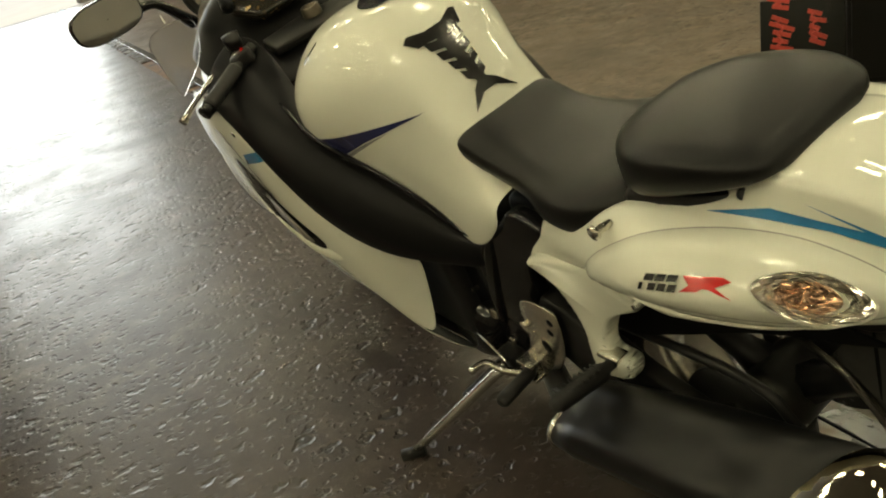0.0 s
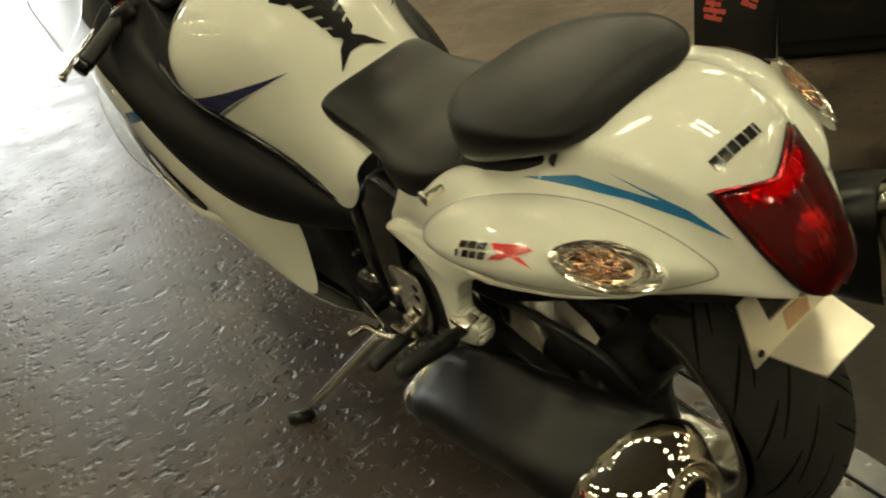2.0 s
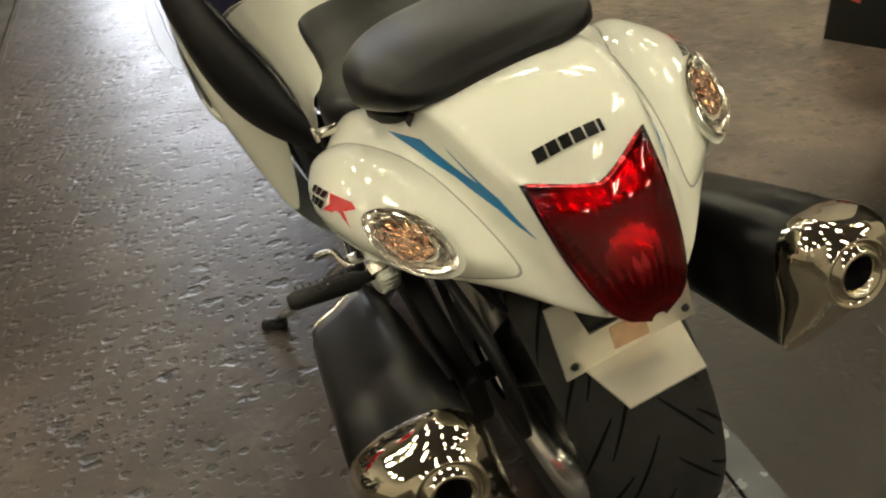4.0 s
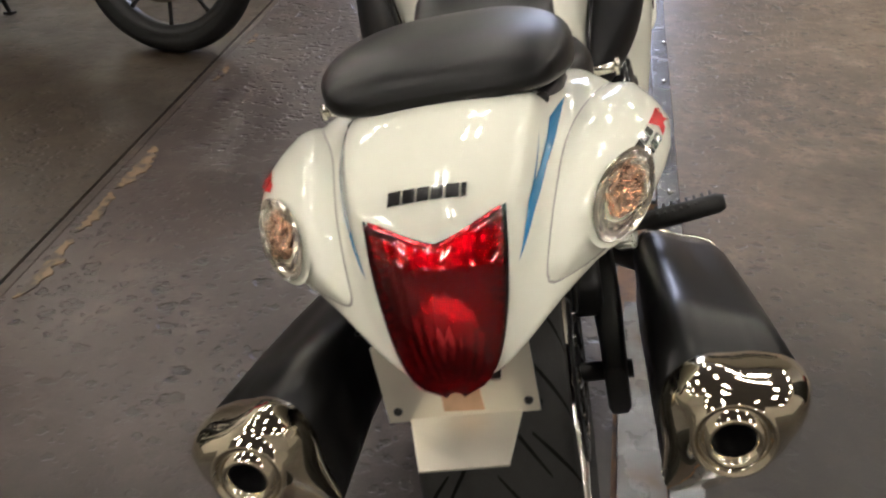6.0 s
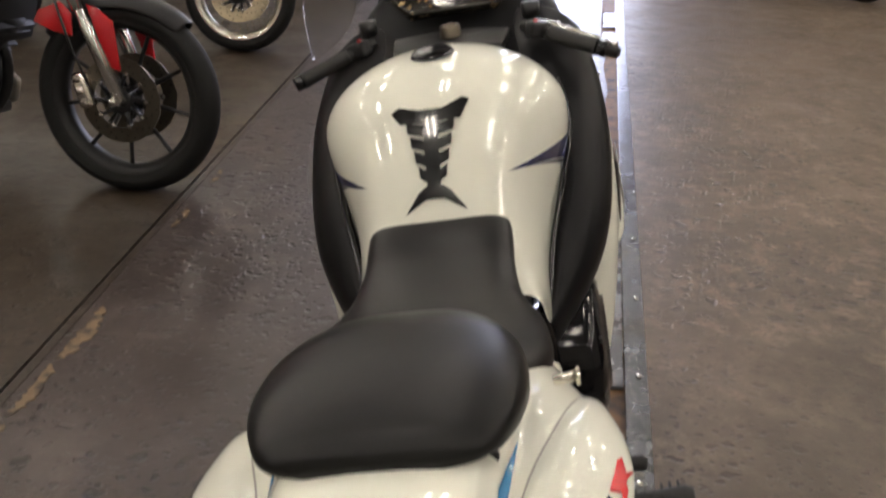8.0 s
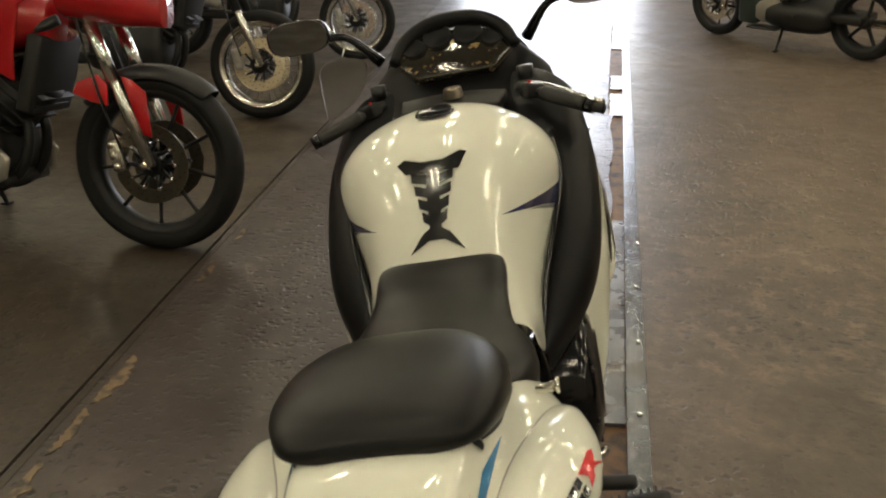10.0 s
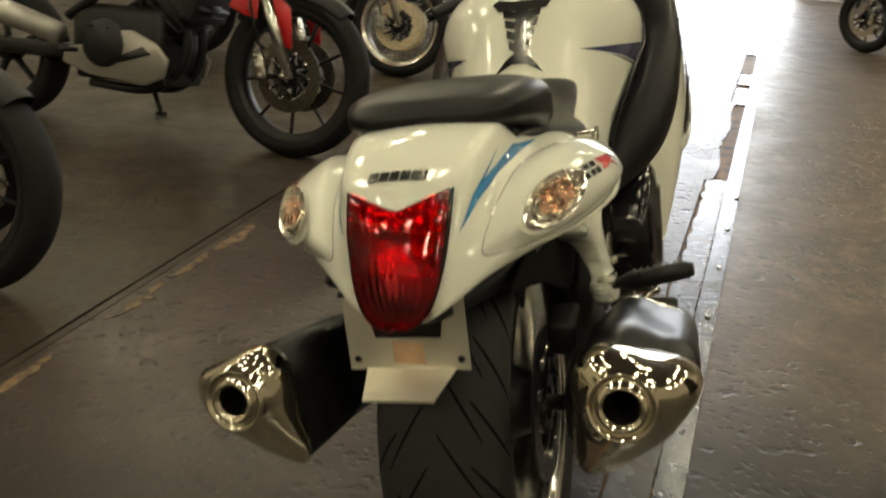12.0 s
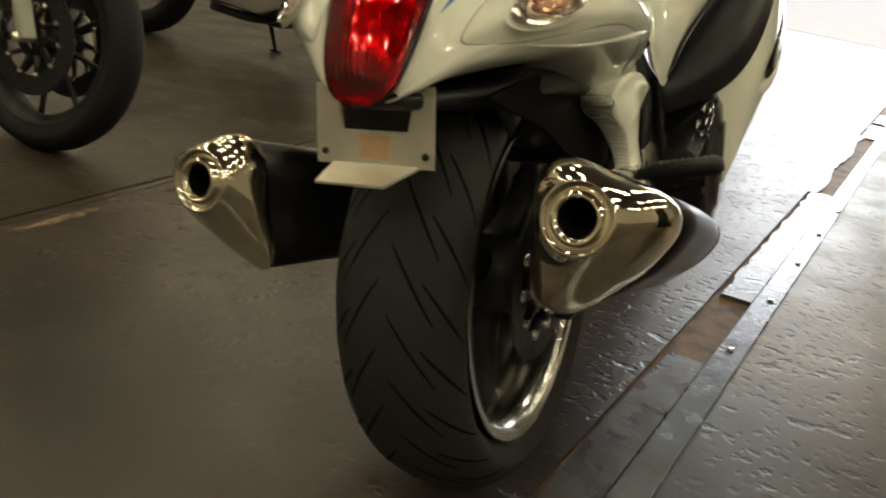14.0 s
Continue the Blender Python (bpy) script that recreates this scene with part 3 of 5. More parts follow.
def brake_disc(r0, r1, x, centre, mat, owner):
    bm = bmesh.new()
    n = 64
    cx, cy, cz = centre
    loops = []
    for u, r in ((x - 0.0025, r0), (x - 0.0025, r1), (x + 0.0025, r1), (x + 0.0025, r0), (x - 0.0025, r0)):
        loops.append([(cx + u, cy + r * (1 + 0.012 * math.sin(16 * a) * (r == r1)) * math.cos(a), cz + r * math.sin(a)) for a in [2 * math.pi * k / n for k in range(n)]])
    rings(bm, loops, True)
    disc = part("brake_disc", bm, mat, owner, smooth=False)
    part("carrier_hub", lathe([(x - 0.004, 0.028), (x - 0.004, 0.052), (x + 0.004, 0.052), (x + 0.004, 0.028)], "x", centre, 24), BLACK, disc)
    for k in range(10):
        a, turn_ = 2 * math.pi * k / 10, 2 * math.pi * (k + 0.35) / 10
        part("carrier_arm", tube([(cx + x, cy + 0.048 * math.cos(turn_), cz + 0.048 * math.sin(turn_)), (cx + x, cy + (r0 + 0.004) * math.cos(a), cz + (r0 + 0.004) * math.sin(a))], [0.009, 0.006], 6), BLACK, disc)
    studs = 10
    many = []
    for k in range(studs):
        a = 2 * math.pi * k / studs
        many.append(lathe([(x - 0.006, 0.0001), (x - 0.006, 0.009), (x + 0.006, 0.009), (x + 0.006, 0.0001)], "x", (cx, cy + r0 * math.cos(a), cz + r0 * math.sin(a)), 8))
    tagged(part("disc_button", join(*many), ALU, disc), "silver float buttons of the disc", "", "", "stuff")
    holes = []
    for k in range(36):
        a = 2 * math.pi * k / 36
        r = r0 + (r1 - r0) * (0.28 + 0.24 * (k % 3))
        holes.append(lathe([(x - 0.0031, 0.0001), (x - 0.0031, 0.0038), (x + 0.0031, 0.0038), (x + 0.0031, 0.0001)], "x", (cx, cy + r * math.cos(a), cz + r * math.sin(a)), 6))
    tagged(part("disc_hole", join(*holes), BLACK, disc), "dark drilled holes of the disc", "", "", "stuff")
    return disc


rear = bpart("rear_tyre", lathe(tyre_profile(0.094, 0.250, TYRE_R), "x", (0, 0, AXLE_Z), 96), RUBBER, "wide black tyre with curved tread grooves")


def tread(half, r_in, r_out, cy, cz, count, seed=3):
    """Curved grooves laid into the tread, as dark thin ribbons."""
    bm = bmesh.new()
    span = 2 * math.pi / count
    for k in range(count):
        for side in (-1, 1):
            for f0, f1, lag, bend in ((0.05, 0.52, 0.0, 0.20), (0.38, 0.95, 0.5, 0.17)):
                rows = []
                for j in range(9):
                    f = f0 + (f1 - f0) * j / 8
                    a = f * side * 1.0
                    base = (k + lag + (0.5 if side > 0 else 0)) * span + bend * (f - f0) / (f1 - f0) * 1.5
                    w = 0.0042 * (0.35 + 0.65 * math.sin(math.pi * (j + 0.6) / 9.2)) / r_out
                    x = half * math.sin(a * 1.45) / math.sin(1.45)
                    r = r_out - (r_out - r_in) * 0.62 * (1 - math.cos(a * 1.45)) / (1 - math.cos(1.45)) + 0.0007
                    rows.append([(x, cy + r * math.cos(base + s * w), cz + r * math.sin(base + s * w)) for s in (-1, 1)])
                rings(bm, rows, False)
    return bm


GROOVE = material("tread_groove_black", (0.007, 0.007, 0.007), 0.9, spec=0.1, vary=0.2, scale=60)
tagged(bpart("tread_pattern", tread(0.094, 0.250, TYRE_R, 0, AXLE_Z, 24), GROOVE, parent=rear), "dark curved tread grooves", "", "", "stuff")
spoked_rim(0.250, 0.083, (0, 0, AXLE_Z), 3, BRIGHT, DARKMETAL, bike, 0.032, 0.06, bright=True)
brake_disc(0.085, 0.125, 0.092, (0, 0, AXLE_Z), DARKMETAL, bike)
bpart("sprocket", lathe([(-0.10, 0.05), (-0.10, 0.115), (-0.108, 0.115), (-0.108, 0.05)], "x", (0, 0, AXLE_Z), 40), DARKMETAL)
bpart("axle", tube([(-0.17, 0, AXLE_Z), (0.17, 0, AXLE_Z)], 0.014, 12), DARKMETAL)
for s in (-1, 1):
    arm = [(s * 0.145, -0.05, AXLE_Z), (s * 0.145, 0.10, AXLE_Z + 0.02), (s * 0.135, 0.30, AXLE_Z + 0.06), (s * 0.11, 0.46, AXLE_Z + 0.07)]
    loops = []
    for i, p in enumerate(arm):
        h, w = (0.042, 0.066, 0.080, 0.070)[i], (0.016, 0.02, 0.024, 0.03)[i]
        loops.append([(p[0] + w * cx, p[1], p[2] + h * cz) for cx, cz in ((-1, -0.7), (-0.7, -1), (0.7, -1), (1, -0.7), (1, 0.7), (0.7, 1), (-0.7, 1), (-1, 0.7))])
    bpart("swingarm", rings(bmesh.new(), loops, True, (True, True)), DARKMETAL, "black cast swingarm leg", bevel=0.004)
bpart("caliper", box((0.05, 0.10, 0.06), (0.115, 0.10, AXLE_Z + 0.085), bevel=0.012), DARKMETAL)
bpart("chain", tube([(-0.104, -0.10, AXLE_Z + 0.05), (-0.104, 0.0, AXLE_Z + 0.115), (-0.10, 0.45, AXLE_Z + 0.10)], 0.009, 6, 14), DARKMETAL)
# inner rear mudguard over the tyre
hug = []
for k in range(15):
    a = radians(8 + 118 * k / 14)
    hug.append([(x, (TYRE_R + 0.022 + dz) * math.cos(a) * 1.0, AXLE_Z + (TYRE_R + 0.022 + dz) * math.sin(a)) for x, dz in ((-0.112, -0.05), (-0.105, 0.0), (-0.05, 0.018), (0.05, 0.018), (0.105, 0.0), (0.112, -0.05))])
bpart("inner_mudguard", rings(bmesh.new(), hug, False), BLACK, "matt black inner mudguard", thick=0.004)
bpart("under_tray", seat_loft([(-0.33, 0.045, 0.645, 0.625), (-0.2, 0.10, 0.65, 0.61), (0.05, 0.13, 0.66, 0.60), (0.25, 0.12, 0.60, 0.54)], 12, 4), BLACK)

for s in (-1, 1):
    # groove black puts the shade under the tail into the wall's colour
    bpart("fender_side", plate(smooth_loop([(0.36, 0.60), (0.30, 0.50), (0.20, 0.455), (0.08, 0.50), (-0.08, 0.575), (-0.23, 0.622), (-0.24, 0.640), (0.05, 0.648), (0.30, 0.640)], 54), 0.006, Matrix(((0, 0, s, s * 0.112), (1, 0, 0, 0), (0, 1, 0, 0), (0, 0, 0, 1))), 0.002), GROOVE, "side wall of the inner mudguard, blackened for the shade in there")

# mufflers: rounded three-sided shells with polished end caps
def shell(cx, y, cz, size, soft=0.0, n=48):
    """A rounded triangle: top outer, top inner and low inner corner; soft makes it rounder."""
    loop = []
    for k in range(n):
        a = 2 * math.pi * k / n
        r = 0.067 + 0.020 * soft
        for at, high, wide in ((20, 0.026, 0.52), (122, 0.030, 0.55), (240, 0.042, 0.55)):
            d = (a - radians(at) + math.pi) % (2 * math.pi) - math.pi
            r += high * (1 - soft) * math.exp(-((d / wide) ** 2))
        loop.append((cx + size * r * math.cos(a), y, cz + size * r * math.sin(a)))
    return loop


def muffler():
    def slant(loop, much):
        """Draws the inner low side of the seam backwards."""
        return [(x, y - much * max(0.0, min(1.0, (0.285 - x) / 0.10)), z) for x, y, z in loop]

    body = [shell(0.252, 0.227, 0.350, 0.60), shell(0.252, 0.222, 0.352, 0.76), shell(0.252, 0.16, 0.370, 0.86), shell(0.252, 0.05, 0.403, 0.90), shell(0.253, -0.10, 0.446, 0.93), slant(shell(0.253, -0.246, 0.486, 0.955), 0.050)]
    pair("muffler", rings(bmesh.new(), body, True, (True, True)), CAN, "satin black coated silencer")
    ring_ = [shell(0.252, 0.232, 0.349, 0.76), shell(0.252, 0.218, 0.353, 0.80)]
    pair("muffler_collar", rings(bmesh.new(), ring_, True, (True, True)), ALU, "silver band at the front of the silencer")
    cap = [slant(shell(0.253, -0.242, 0.485, 0.972), 0.050), slant(shell(0.253, -0.249, 0.488, 0.982), 0.050), slant(shell(0.253, -0.280, 0.497, 0.96, 0.06), 0.024), slant(shell(0.252, -0.310, 0.506, 0.86, 0.22), 0.008), shell(0.251, -0.332, 0.515, 0.68, 0.55)]
    tipc = (0.250, -0.340, 0.526)

    def circle(r, y, n=48):
        return [(tipc[0] + r * math.cos(2 * math.pi * k / n), y + 0.20 * r * math.sin(2 * math.pi * k / n), tipc[2] + r * math.sin(2 * math.pi * k / n)) for k in range(n)]

    cap += [circle(0.0420, -0.342), circle(0.0410, -0.350), circle(0.0375, -0.3510), circle(0.0355, -0.344), circle(0.0292, -0.343), circle(0.0276, -0.354), circle(0.0235, -0.3548), circle(0.0205, -0.346)]
    pair("muffler_cap", rings(bmesh.new(), cap, True), CHROME, "polished chrome end cap")
    bore = [circle(0.0206, -0.3465), circle(0.0198, -0.325), circle(0.0194, -0.23)]
    pair("muffler_bore", rings(bmesh.new(), bore, True, (False, True)), GROOVE, "black outlet bore")
    pair("cap_rivet", join(*[lathe([(0, 0.0001), (0, 0.006), (0.004, 0.004), (0.004, 0.0001)], "y", p, 8) for p in [(0.210, -0.305, 0.425)]]), ALU)
    pair("exhaust_pipe", tube([(0.245, 0.225, 0.350), (0.19, 0.36, 0.29), (0.12, 0.50, 0.24)], 0.026, 14, 10), DARKMETAL)


muffler()

# tail lamp, set in the tail
def lamp_row(f):
    """Outline rows of the red lamp from its horned top to its round foot."""
    y, z, w, dip = cat([(0, -0.268, 0.782, 0.066, 0.042), (0.3, -0.303, 0.742, 0.0625, 0.0), (0.6, -0.332, 0.697, 0.054, 0.0), (0.85, -0.351, 0.660, 0.040, 0.0), (0.97, -0.357, 0.643, 0.022, 0.0), (1.0, -0.358, 0.638, 0.008, 0.0)], f)
    return float(y), float(z), float(w)


def tail_lamp_mesh(grow=0.0, out=0.0):
    loops = []
    for i in range(17):
        f = i / 16
        y, z, w = lamp_row(f)
        row = []
        for k in range(17):
            u = -1 + k / 8
            dip = 0.034 * (1 - min(1, abs(u) ** 1.3)) * max(0, 1 - f * 2.6)
            ear = 0.008 * abs(u) ** 2 * max(0, 1 - f * 2.2)
            bulge = 0.012 * (1 - u * u) * math.sin(math.pi * min(1, f + 0.12))
            row.append(((w + grow) * u, y - dip * 0.9 - bulge - out - ear, z + ear * 0.6 - dip * 0.62 + bulge * 0.4 - 0.006 * abs(u) ** 3))
        loops.append(row)
    return rings(bmesh.new(), loops, False)


def lamp_bowl_mesh(inset=-0.003, out=0.0080, rows=49, cols=41):
    """The mirrored bowl behind the lens: a shallow round cup and fluted sides."""
    loops = []
    for i in range(rows):
        f = i / (rows - 1)
        y, z, w = lamp_row(f)
        row = []
        for k in range(cols):
            u = -1 + 2 * k / (cols - 1)
            dip = 0.034 * (1 - min(1, abs(u) ** 1.3)) * max(0, 1 - f * 2.6)
            ear = 0.008 * abs(u) ** 2 * max(0, 1 - f * 2.2)
            bulge = 0.012 * (1 - u * u) * math.sin(math.pi * min(1, f + 0.12))
            cup = 0.0
            for f0, reach, deep in ((0.70, 0.74, -0.0055),):
                r = math.hypot(u * w / 0.055, (f - f0) * 2.9) / reach
                cup += deep * max(0.0, 1 - r * r)
            flute = 0.0012 * math.sin(f * 120) * max(0.0, abs(u) - 0.60) * 2.5 + 0.0005 * math.cos(u * 30)
            row.append(((w + inset) * u, y - dip * 0.9 - bulge - out - ear + cup + flute, z + ear * 0.6 - dip * 0.62 + bulge * 0.4 - 0.006 * abs(u) ** 3))
        loops.append(row)
    return rings(bmesh.new(), loops, False)


tail_lamp = bpart("tail_light", tail_lamp_mesh(0, 0.013), REDLENS, "glossy dark red tail lamp lens", thick=0.004)
bpart("lamp_bowl", lamp_bowl_mesh(), REDBOWL, "red mirrored reflector with a round lower cup", parent=tail_lamp)
tail_lamp.visible_shadow = False
bpart("lamp_rim", tail_lamp_mesh(0.0025, 0.0055), GLOSSBLACK, "thin black gasket", parent=tail_lamp, thick=0.006)

# number plate bracket of bare aluminium, folded, with a black block behind it
bracket = bpart("plate_bracket", join(
    plate([(-0.090, 0.0), (0.068, 0.0), (0.068, 0.095), (0.044, 0.095), (0.034, 0.042), (-0.052, 0.042), (-0.064, 0.095), (-0.090, 0.095)], 0.003, pose(0, -0.312, 0.556, 86, 0, 0)),
    plate([(-0.054, -0.066), (0.036, -0.066), (0.050, 0.0), (-0.068, 0.0)], 0.003, pose(0, -0.312, 0.556, 10, 0, 0))), BRUSHED, "folded bare aluminium number plate bracket", smooth=False)
for x in (-0.078, 0.058):
    bpart("bracket_screw", lathe([(0, 0.0001), (0, 0.005), (-0.003, 0.004), (-0.003, 0.0001)], "y", (x, -0.3145, 0.571), 8), DARKMETAL, parent=bracket)
bpart("sticker", plate([(-0.030, 0.010), (0.012, 0.008), (0.011, 0.036), (-0.029, 0.038)], 0.0008, pose(0, -0.3155, 0.556, 86, 0, 0)), STICKER, "faded peach paper sticker", parent=bracket, smooth=False)
bpart("lamp_holder", box((0.100, 0.05, 0.052), (-0.008, -0.281, 0.618), bevel=0.006), BLACK)

# turn signals sunk in the hips
def signal_mesh(c, n, ax, a, b, depth, out):
    """A pointed oval dome: centre, outward normal, long axis."""
    c, n, ax = Vector(c), Vector(n).normalized(), Vector(ax)
    ax = (ax - n * ax.dot(n)).normalized()
    up = n.cross(ax)
    loops = []
    for i in range(7):
        f = i / 6
        loops.append([c + n * (out + depth * math.cos(f * math.pi / 2)) + (ax * (a * math.cos(t) * (1 + 0.10 * math.cos(2 * t))) + up * (b * math.sin(t))) * math.sin(f * math.pi / 2 + 1e-4) for t in [2 * math.pi * k / 32 for k in range(32)]])
    return rings(bmesh.new(), loops, True)


def facets(c, n, ax, a, b, depth, out, seed, inner=0.0, rows=6, cols=26):
    """A shallow bowl of small tilted mirror facets between two ovals."""
    c, n, ax = Vector(c), Vector(n).normalized(), Vector(ax)
    ax = (ax - n * ax.dot(n)).normalized()
    up = n.cross(ax)
    rnd = random.Random(seed)
    loops = []
    for i in range(rows + 1):
        f = inner + (1 - inner) * i / rows + 1e-3
        loops.append([c + n * (out - depth * (1 - f * f) + rnd.uniform(-0.0014, 0.0014) * min(1.0, 2.2 * f)) + (ax * (a * math.cos(t) * (1 + 0.10 * math.cos(2 * t))) + up * (b * math.sin(t))) * f for t in [2 * math.pi * (k + 0.5 * (i % 2)) / cols for k in range(cols)]])
    return rings(bmesh.new(), loops, True)


# black inner cowls beside the tank
COWL = [
    (1.19, [(0.13, 0.965), (0.215, 0.955), (0.275, 0.905), (0.296, 0.862)]),
    (1.06, [(0.14, 0.900), (0.220, 0.900), (0.284, 0.868), (0.305, 0.825)]),
    (0.95, [(0.17, 0.830), (0.232, 0.850), (0.298, 0.808), (0.314, 0.762)]),
    (0.84, [(0.19, 0.765), (0.245, 0.795), (0.308, 0.722), (0.305, 0.648)]),
    (0.72, [(0.17, 0.695), (0.218, 0.735), (0.296, 0.652), (0.272, 0.566)]),
    (0.62, [(0.150, 0.630), (0.186, 0.662), (0.240, 0.600), (0.224, 0.536)]),
    (0.55, [(0.145, 0.580), (0.170, 0.606), (0.198, 0.572), (0.190, 0.528)]),
    (0.49, [(0.13, 0.555), (0.156, 0.578), (0.166, 0.552), (0.160, 0.515)]),
]


def side_cage(stations):
    return rings(bmesh.new(), [[(x, y, z) for x, z in prof] for y, prof in stations], False)


pair("inner_cowl", side_cage(COWL), COWLBLACK, "matt black plastic cowl beside the tank", subsurf=3, thick=0.004)

pair("cowl_trim", tube([(0.220, 0.95, 0.850), (0.230, 0.84, 0.795), (0.207, 0.72, 0.735), (0.178, 0.62, 0.664), (0.164, 0.55, 0.608), (0.155, 0.50, 0.582)], [0.004, 0.006, 0.006, 0.006, 0.006, 0.004], 8, 26), GLOSSBLACK, "glossy edge strip of the cowl")

# white side fairings with a sharp crease and an undercut
FAIRING = [
    (1.42, [(0.250, 0.855), (0.280, 0.80), (0.282, 0.72), (0.277, 0.66), (0.262, 0.57), (0.21, 0.43)]),
    (1.26, [(0.282, 0.868), (0.303, 0.80), (0.308, 0.71), (0.303, 0.635), (0.281, 0.52), (0.21, 0.35)]),
    (1.10, [(0.300, 0.848), (0.314, 0.76), (0.318, 0.66), (0.313, 0.59), (0.286, 0.465), (0.20, 0.28)]),
]
FAIRING_REAR = [
    (0.97, [(0.311, 0.775), (0.318, 0.69), (0.319, 0.60), (0.312, 0.535), (0.279, 0.42), (0.19, 0.25)]),
    (0.86, [(0.304, 0.668), (0.312, 0.62), (0.311, 0.56), (0.303, 0.505), (0.263, 0.375), (0.17, 0.22)]),
    (0.76, [(0.281, 0.590), (0.291, 0.555), (0.291, 0.50), (0.284, 0.432), (0.246, 0.335), (0.15, 0.20)]),
    (0.705, [(0.240, 0.552), (0.247, 0.515), (0.256, 0.44), (0.262, 0.355), (0.235, 0.30), (0.17, 0.22)]),
    (0.670, [(0.206, 0.528), (0.206, 0.490), (0.222, 0.42), (0.244, 0.335), (0.222, 0.29), (0.17, 0.23)]),
]
SIDE = FAIRING + FAIRING_REAR
fair_r, fair_l = pair("side_fairing", side_cage([(y, p[:4]) for y, p in SIDE]), WHITE, "glossy white side fairing with a creased edge", subsurf=3, thick=0.004)
pair("lower_fairing", side_cage([(y, [p[3], p[4], p[5]]) for y, p in SIDE]), WHITE, "white lower fairing tucked under the crease", subsurf=3, thick=0.004)
pair("belly_pan", side_cage([(y, [p[5], (p[5][0] * 0.6, p[5][1] - 0.05), (0.0, p[5][1] - 0.06)]) for y, p in SIDE[1:]]), BLACK, "black belly pan", subsurf=2, thick=0.004)
# vent scoop in the side fairing: a dark slot above a proud white lip
LIP = [(1.20, 0.306, 0.708, 0.004), (1.14, 0.313, 0.668, 0.006), (1.06, 0.318, 0.622, 0.008), (0.98, 0.316, 0.580, 0.011), (0.91, 0.308, 0.552, 0.015), (0.85, 0.294, 0.542, 0.019), (0.80, 0.276, 0.540, 0.010)]
pair("vent", rings(bmesh.new(), [[(0.311, 1.17, 0.745), (0.306, 1.19, 0.708)], [(0.3145, 1.12, 0.730), (0.321, 1.14, 0.672)], [(0.3175, 1.05, 0.690), (0.328, 1.06, 0.628)], [(0.3190, 0.98, 0.650), (0.326, 0.98, 0.586)], [(0.3165, 0.91, 0.612), (0.320, 0.90, 0.560)], [(0.310, 0.85, 0.580), (0.312, 0.85, 0.556)]], False), GLOSSBLACK, "dark air vent in the fairing", subsurf=2, thick=0.003)
pair("vent_grille", plate([(1.02, 0.672), (0.95, 0.630), (0.87, 0.585), (0.92, 0.578), (1.0, 0.628)], 0.003, Matrix(((0, 0, 1, 0.3225), (1, 0, 0, 0), (0, 1, 0, 0), (0, 0, 0, 1)))), GREY, "grey mesh panel in the vent")
pair("vent_lip", tube([(x, y, z) for y, x, z, r in LIP], [r for y, x, z, r in LIP], 14, 36), WHITE, "rounded white lip of the vent")

# nose, screen and dash
NOSE = [
    (1.24, [(0, 0.95), (0.12, 0.95), (0.22, 0.91), (0.268, 0.83), (0.262, 0.76)]),
    (1.42, [(0, 0.97), (0.12, 0.96), (0.20, 0.91), (0.235, 0.83), (0.22, 0.74)]),
    (1.60, [(0, 0.93), (0.10, 0.92), (0.16, 0.87), (0.18, 0.79), (0.165, 0.70)]),
    (1.76, [(0, 0.84), (0.06, 0.83), (0.10, 0.79), (0.11, 0.73), (0.10, 0.67)]),
    (1.83, [(0, 0.75), (0.03, 0.75), (0.05, 0.73), (0.05, 0.70), (0.04, 0.67)]),
]
bpart("nose_fairing", symmetric_cage(NOSE), WHITE, "white nose fairing", subsurf=2, thick=0.004)
SCREEN = [
    (1.36, [(0, 1.085), (0.09, 1.07), (0.165, 1.015), (0.212, 0.94)]),
    (1.50, [(0, 1.02), (0.08, 1.008), (0.14, 0.962), (0.178, 0.905)]),
    (1.62, [(0, 0.935), (0.06, 0.925), (0.10, 0.90), (0.13, 0.87)]),
]
screen = bpart("windscreen", symmetric_cage(SCREEN), SMOKE, "clear curved windscreen", subsurf=2, thick=0.003)
screen.visible_shadow = False
bpart("cockpit_tray", rings(bmesh.new(), [[(x, y, z) for x, z in p] for y, p in [
    (1.02, [(-0.14, 0.84), (-0.06, 0.86), (0.06, 0.86), (0.14, 0.84)]), (1.10, [(-0.22, 0.86), (-0.08, 0.90), (0.08, 0.90), (0.22, 0.86)]),
    (1.22, [(-0.255, 0.88), (-0.10, 0.93), (0.10, 0.93), (0.255, 0.88)]), (1.30, [(-0.250, 0.91), (-0.12, 1.03), (0.12, 1.03), (0.250, 0.91)]), (1.36, [(-0.235, 0.93), (-0.12, 1.06), (0.12, 1.06), (0.235, 0.93)]), (1.48, [(-0.19, 0.9), (-0.08, 1.01), (0.08, 1.01), (0.19, 0.9)])]], False), COWLBLACK, "black cockpit tray", subsurf=2, thick=0.006)
dash_at = pose(0.012, 1.232, 0.985, 38, 0, 0)
dash = bpart("dash", plate([(-0.145, 0.0), (-0.10, -0.055), (0.10, -0.055), (0.145, 0.0), (0.125, 0.055), (0.05, 0.085), (-0.05, 0.085), (-0.125, 0.055)], 0.03, dash_at, 0.008), DASHGLINT, "smoked instrument panel with round dials and painted gold glints")
